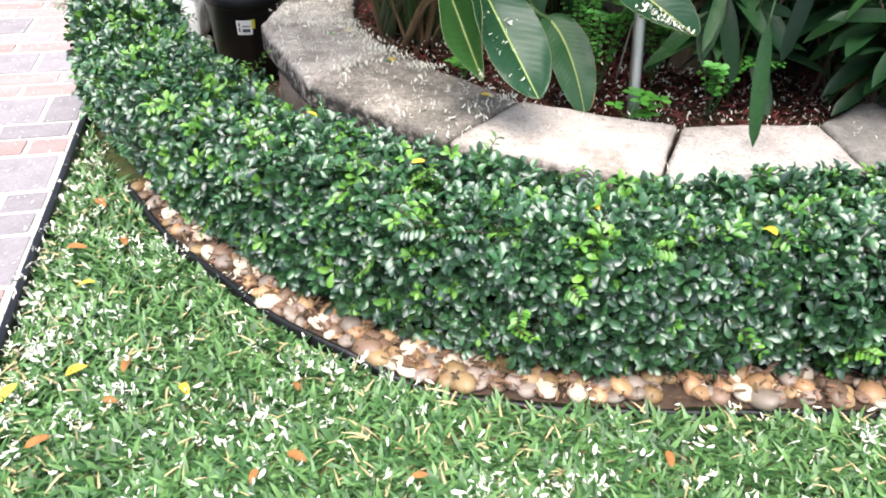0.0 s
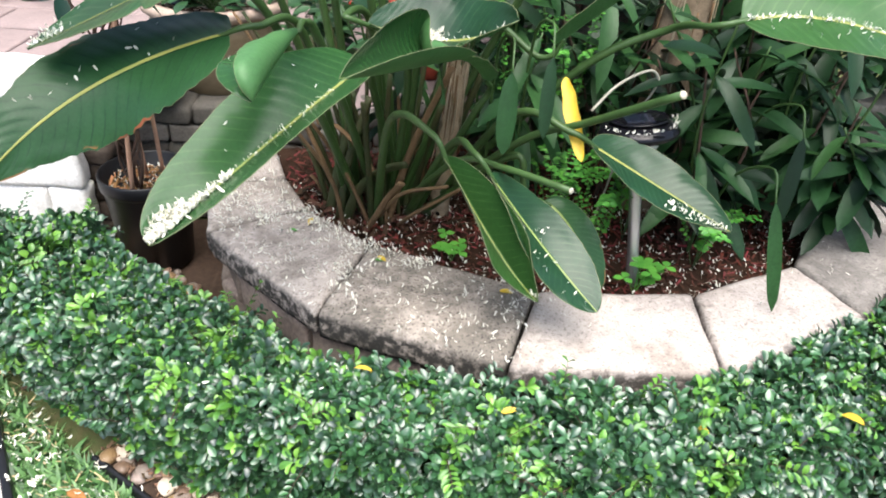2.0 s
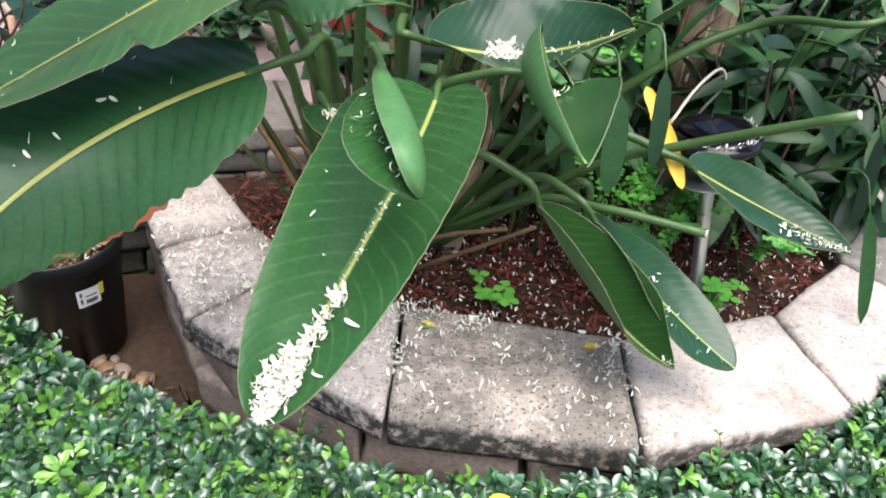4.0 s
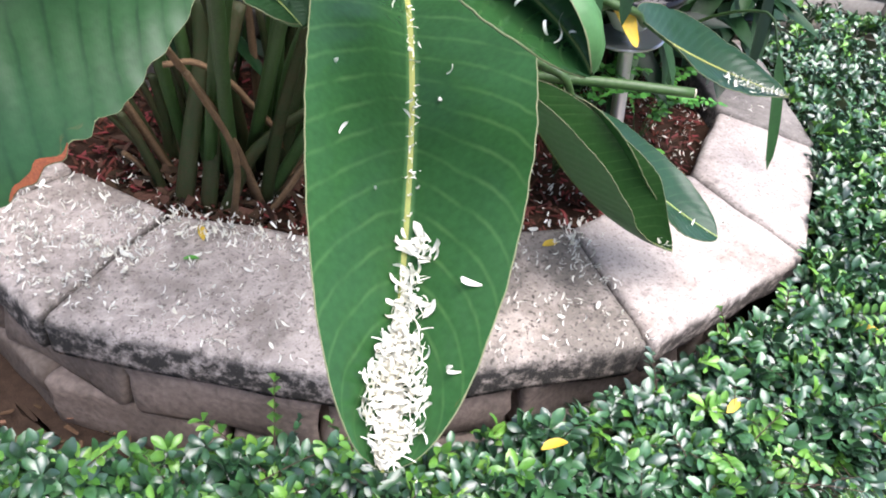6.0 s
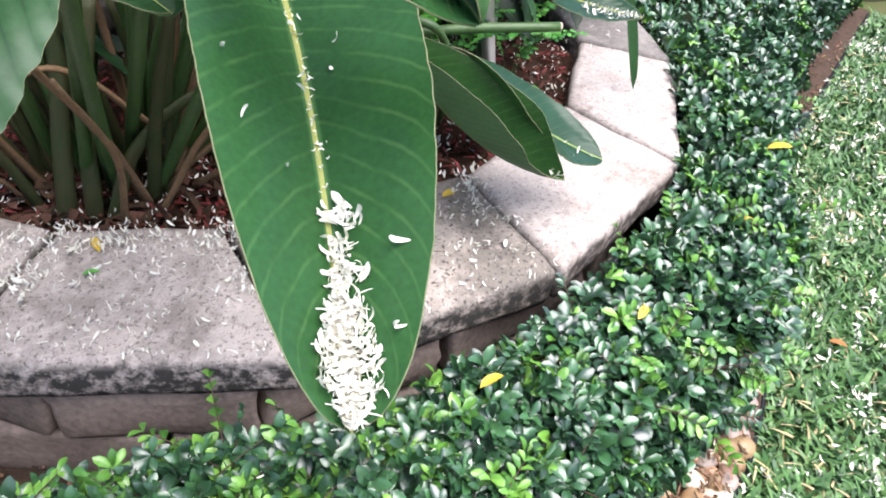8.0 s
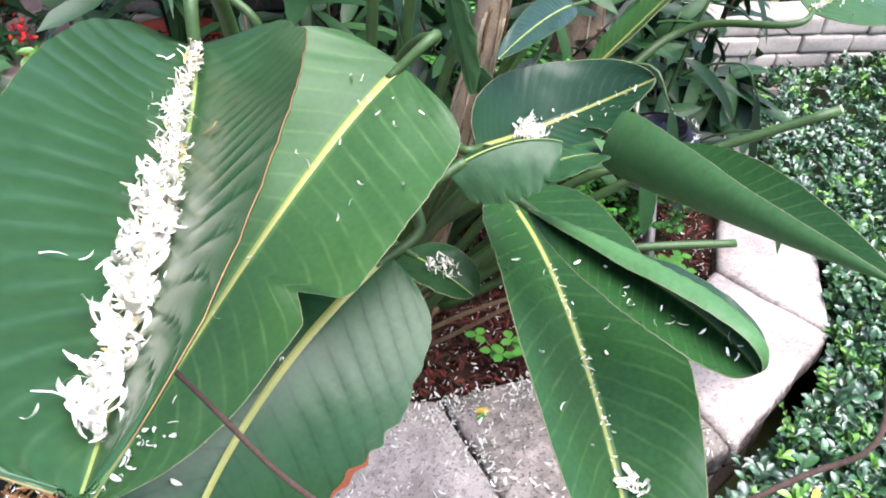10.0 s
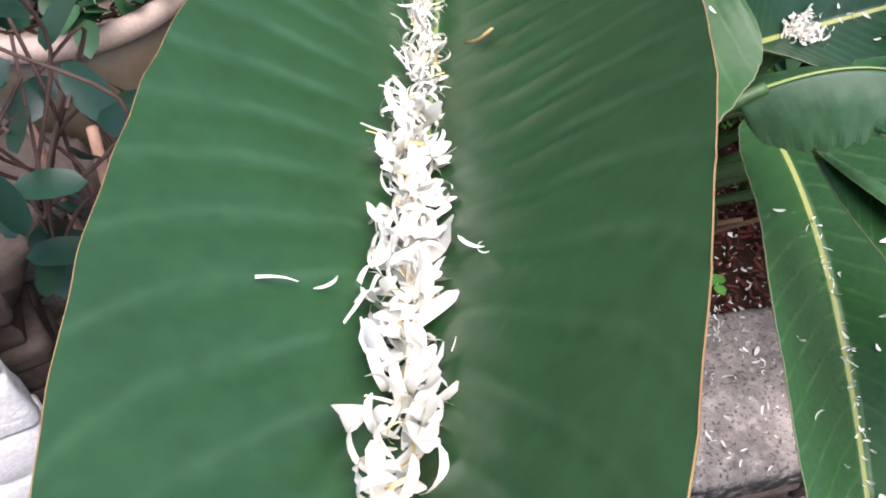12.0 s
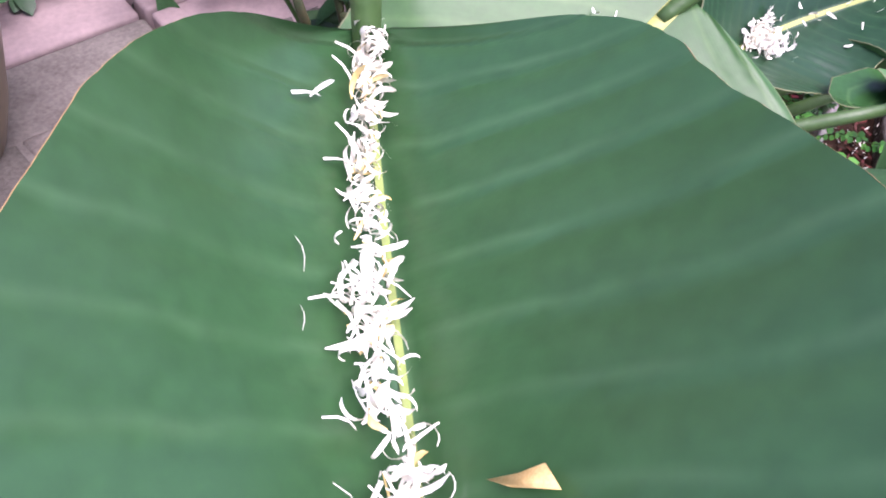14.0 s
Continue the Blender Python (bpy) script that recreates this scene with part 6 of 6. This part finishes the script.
def staked_shrub(x, y, z):
    top = thing("staked_shrub", "twining shrub with dark oval leaves tied to stakes", "shrub", (x, y, z))
    for px, py, tx, ty, h, r in ((-0.02, -0.085, 0.035, -0.11, 0.54, 0.0065), (0.013, 0.06, 0.03, 0.0, 0.42, 0.006), (-0.03, 0.05, -0.02, -0.02, 0.5, 0.005)):
        v, f = tube([(x + px, y + py, z), (x + (px + tx) / 2, y + (py + ty) / 2, z + h / 2), (x + tx, y + ty, z + h)], r, r * 0.9, 8, 8)
        from_lists("stake", v, f, M_BAMBOO, top, "slim wooden stake")
    tips = []
    for k in range(13):
        a = rng.uniform(0, 6.28)
        pts = [np.array((x - 0.02, y - 0.03, z))]
        for j in range(1, 8):
            h = j / 7 * rng.uniform(0.55, 0.7)
            pts.append(np.array((x - 0.02 + 0.03 * math.cos(a + j * 1.3) + (j > 5) * rng.normal() * 0.05, y - 0.05 + 0.03 * math.sin(a + j * 1.3) + (j > 5) * rng.normal() * 0.04, z + h)))
        v, f = tube(pts, 0.0035, 0.002, 36, 6)
        from_lists("stem", v, f, M_TWIG, top)
        tips += pts[3:]
    for k in range(3):
        p = np.array((x - 0.025, y - 0.07, z + 0.35 + 0.12 * k))
        v, f = lathe([(0.005, -0.004), (0.007, -0.002), (0.007, 0.003), (0.005, 0.004)], 12, p)
        from_lists("tie", v, f, M_TIE, top, "green plastic tie")
    v, f = leaflet(1.0, 0.62, 0.14, 0.18, 8, 0.5)
    me = bpy.data.meshes.new("leaf")
    me.from_pydata(v, [], f)
    me.polygons.foreach_set("use_smooth", [True] * len(me.polygons))
    me.materials.append(mat("oval_leaf", (0.010, 0.038, 0.022), 0.30, 0.36, 20, 0.4, 0.05, obrand=0.3))
    for k in range(34):
        p = tips[rng.integers(len(tips))] + rng.normal(size=3) * 0.02
        a = rng.uniform(0, 6.28)
        d = (math.cos(a), math.sin(a), rng.uniform(-0.9, 0.3))
        M = frame_at(p, d, (rng.normal() * .4 - 0.2, rng.normal() * .4 - 0.4, 1), rng.uniform(0.046, 0.078))
        ob = new("leaf", me)
        ob.parent = top
        ob.matrix_parent_inverse = Matrix.Translation(top.location).inverted()
        ob.matrix_basis = Matrix(np.vstack([M, (0, 0, 0, 1)]).tolist())


def big_pot(name, label, x, y, z, r, h, body, rim):
    top = thing(name, label, "plant pot", (x, y, z))
    prof = [(r * .62, 0), (r * .66, .01), (r * .80, h * .3), (r * .93, h * .65), (r * .97, h * .86)]
    v, f = lathe(prof + [(r * .9, h * .86)], 48, (x, y, z))
    from_lists("pot", v, f, body, top)
    prof = [(r * .9, h * .85), (r * 1.0, h * .86), (r * 1.07, h * .9), (r * 1.08, h * .96), (r * 1.03, h), (r * .93, h * .99), (r * .90, h * .9), (r * .5, h * .88), (0.002, h * .88)]
    v, f = lathe(prof, 48, (x, y, z), 0.01)
    from_lists("rim", v, f, rim, top, "unglazed clay rim")
    rows = []
    for _ in range(340):
        a, q = rng.uniform(0, 6.28), r * 0.85 * math.sqrt(rng.random())
        rows.append(frame_at((x + q * math.cos(a), y + q * math.sin(a), z + h * .88 + rng.uniform(0, .008)), rng.normal(size=3) * (1, 1, .3), (0, 0, 1), rng.uniform(0.012, 0.03)))
    scatter("potting_mix", chip(), rows, M_SOIL, top, smooth=False)
    return top


def strap_plant(name, label, x, y, z, n, l, w, material, lean=0.6, seed=1, group=""):
    r = np.random.default_rng(seed)
    top = thing(name, label, "plant", (x, y, z), group)
    for k in range(n):
        a = r.uniform(0, 6.28)
        d = np.array((math.cos(a), math.sin(a), 0))
        ll = l * r.uniform(0.6, 1.1)
        pts = spline([np.array((x, y, z)) + d * 0.01, np.array((x, y, z)) + d * ll * 0.3 * lean + (0, 0, ll * 0.55), np.array((x, y, z)) + d * ll * lean + (0, 0, ll * r.uniform(0.25, 0.75))], 14)
        side = np.cross(d, (0, 0, 1))
        v, f = [], []
        for i, p in enumerate(pts):
            s = i / 13
            ww = w / 2 * (1 - s ** 2.5) * (0.6 + 0.4 * min(1, s * 4)) + 0.0005
            v += [p - side * ww + (0, 0, ww * .3), p, p + side * ww + (0, 0, ww * .3)]
        for i in range(13):
            q = 3 * i
            f += [(q, q + 1, q + 4, q + 3), (q + 1, q + 2, q + 5, q + 4)]
        from_lists("strap_leaf", v, f, material, top)
    return top


def round_plant(name, label, x, y, z, n, spread, l, material, seed, blossoms=0, group=""):
    """Low leafy plant of many small oval leaves on thin stems, some with blossom heads."""
    r = np.random.default_rng(seed)
    top = thing(name, label, "plant", (x, y, z), group)
    rows, red = [], []
    for k in range(n):
        a = r.uniform(0, 6.28)
        e = np.array((x, y, z)) + np.array((math.cos(a) * spread * r.random(), math.sin(a) * spread * r.random(), r.uniform(0.03, 0.16)))
        v, f = tube([(x + r.normal() * .01, y + r.normal() * .01, z), (np.array((x, y, z)) + e) / 2 + (0, 0, .02), e], 0.002, 0.0012, 7, 4)
        from_lists("stem", v, f, M_STALK, top)
        for j in range(5):
            b = r.uniform(0, 6.28)
            rows.append(frame_at(e + r.normal(size=3) * .008, (math.cos(b), math.sin(b), r.uniform(-.3, .4)), (r.normal() * .3, r.normal() * .3 - .2, 1), l * r.uniform(.6, 1.1)))
        if k < blossoms:
            for j in range(22):
                red.append(frame_at(e + (0, 0, .05) + r.normal(size=3) * .014, r.normal(size=3), r.normal(size=3) + (0, 0, 1), 0.018))
    scatter("leaves", leaflet(1, .6, .2, .2, 5, .55), rows, material, top)
    if red:
        scatter("blossom", leaflet(1, .7, .1, .1, 3, .6), red, M_RED, top, "clusters of red blossom")
    return top


def bush(name, label, c, size, n, l, w, material, seed, group="background shrubs"):
    """A dense shrub: dark inner twigs and many single leaves with gaps and an uneven outline."""
    r = np.random.default_rng(seed)
    top = thing(name, label, "shrub", (c[0], c[1], c[2]), group)
    for k in range(9):
        d = unit(r.normal(size=3) * (1, 1, .4) + (0, 0, .9)) * np.array(size) * r.uniform(.7, 1.0)
        v, f = tube([np.array(c) + (r.normal() * .03, r.normal() * .03, 0), np.array(c) + d * .5 + (0, 0, size[2] * .2), np.array(c) + d], 0.012, 0.004, 10, 6)
        from_lists("branch", v, f, M_TWIG, top)
    rows = []
    for k in range(n):
        d = unit(r.normal(size=3))
        d[2] = abs(d[2])
        q = np.array(c) + d * np.array(size) * (0.45 + 0.6 * r.random() ** 0.6) * (1 + 0.25 * noise.noise(tuple(d * 3 + seed)))
        rows.append(frame_at(q, d + r.normal(size=3) * .6 - (0, 0, .4), d + (0, 0, .6) + r.normal(size=3) * .4, (l * r.uniform(.6, 1.2),) * 3))
    scatter("crown", leaflet(1, w / l, .25, .2, 4, .55), rows, material, top)


ledge_top()


def boulder():
    bm = prism([(-1.22, 2.885), (-1.02, 2.88), (-0.965, 2.90), (-0.905, 2.98), (-0.815, 3.04), (-0.83, 3.12), (-0.95, 3.20), (-1.25, 3.2)], 0.43, 0.50, 0.02, 6, 0.016, 7)
    tagged(part("boulder", bm, M_ROCK), "dark weathered flat boulder lying on the stone wall", "rock")
    dead_leaf(-0.945, 2.955, 0.515, 0.04, 1.0, M_YELLOW, label="fallen yellow leaf on the dark boulder")


def unseen_walls():
    """Plain unseen walls added beyond the planting, to darken what the leaves reflect."""
    for name, poly in (("wall_north", [(-5.0, 6.2), (6.0, 6.2), (6.0, 6.4), (-5.0, 6.4)]),):
        tagged(part(name, prism(poly, 0, 3.0, 0.01, 0, 0), M_PALE, smooth=False), "plain pale wall added out of view to cut sky reflections", "wall", kind="structure")


boulder()
unseen_walls()
nursery_pot(-0.862, 2.82, 0.02)
litter("petal_litter", [frame_at((-0.862 + 0.1 * math.sqrt(q) * math.cos(a), 2.82 + 0.1 * math.sqrt(q) * math.sin(a), 0.282), rng.normal(size=3) * (1, 1, 0.2), (0.2, 0.1, 1), 0.012) for q, a in zip(rng.random(130), rng.uniform(0, 6.28, 130))], "white petals among the wood chips of the pot", (0.4, 0.3, 0.1, 0.2))
staked_shrub(-0.845, 2.81, 0.262)
big_pot("beige_pot", "large beige glazed pot with unglazed clay rim on the terrace", -0.76, 3.30, 0.395, 0.205, 0.28, M_BEIGE, M_RIMPOT)
strap_plant("strap_leaf_plant", "arching strap-leaved plant growing in the beige pot", -0.76, 3.30, 0.65, 20, 0.36, 0.02, M_STRAP, 0.8, 3)
round_plant("potted_creeper", "round-leaved green creeper spilling over the beige pot", -0.76, 3.26, 0.645, 34, 0.24, 0.065, M_BACK, 4)
big_pot("red_pot", "red glazed pot standing on the terrace", -0.10, 3.50, 0.395, 0.13, 0.26, M_TERRA, M_TERRA)
strap_plant("strap_leaf_plant", "upright strap-leaved plant growing in the red pot", -0.10, 3.50, 0.62, 12, 0.4, 0.03, M_BACK, 0.5, 5)
round_plant("red_flowered_plant", "small bushy plant with clusters of red blossom", -0.50, 4.05, 0.395, 26, 0.18, 0.045, M_BACK, 6, 12)
round_plant("red_flowered_plant", "small bushy plant with clusters of red blossom", -0.28, 4.25, 0.395, 22, 0.16, 0.045, M_BACK, 7, 9)
round_plant("lime_green_plant", "low lime-green leafy plant on the terrace", -0.26, 3.85, 0.395, 22, 0.10, 0.05, M_HEDGE2, 8)
strap_plant("bromeliad", "rosette of stiff grey-green leaves on the terrace", -0.08, 4.1, 0.395, 16, 0.28, 0.03, M_SHRUB, 0.6, 9)
strap_plant("strap_leaf_plant", "arching strap-leaved plant on the terrace", -0.95, 3.6, 0.395, 18, 0.42, 0.022, M_BACK, 0.8, 11)
round_plant("terrace_plant", "broad-leaved green plant on the terrace", -0.52, 3.70, 0.395, 26, 0.2, 0.08, M_BACK, 12)
BG = "dense dark green shrub closing the view behind"
# first three raised beyond view, to block sky light and darken the background
for k, (c, s, n) in enumerate((((0.35, 3.55, 0.2), (0.60, 0.32, 2.0), 1500), ((1.05, 3.35, 0.2), (0.5, 0.35, 2.0), 1400), ((-0.25, 4.6, 0.39), (0.8, 0.4, 1.9), 1400), ((-1.2, 4.7, 0.39), (0.7, 0.3, 0.9), 700), ((1.9, 3.45, 0.0), (0.7, 0.4, 1.1), 900), ((2.9, 2.9, 0.0), (0.7, 0.4, 1.1), 800), ((-2.3, 4.3, 0.0), (0.6, 0.5, 1.0), 600))):
    bush("background_shrub", BG, c, s, n, 0.15, 0.05, M_BACK, 40 + k)


def vine():
    pts = [[-0.772, 2.165, 1.07], [-0.752, 2.06, 1.045], [-0.741, 1.989, 1.069], [-0.683, 1.933, 1.075], [-0.631, 1.899, 1.103], [-0.612, 1.885, 1.121], [-0.588, 1.896, 1.14]]
    top = thing("bare_vine", "thin bare brown vine hooked up at its greenish tip", "vine", (-0.826, 2.21, 1.065))
    v, f = tube([(-0.826, 2.21, 1.065)] + [tuple(p) for p in pts], 0.0015, 0.0011, 70, 8)
    from_lists("stem", v, f, M_TWIG, top)
    e = np.array(pts[-1])
    v, f = tube([e, e + (0.001, 0.002, 0.004), e + (0.0, 0.004, 0.009)], 0.0013, 0.0008, 8, 6)
    from_lists("tip", v, f, M_STALK, top, "pale green vine tip")


vine()

pebbles()
paving()
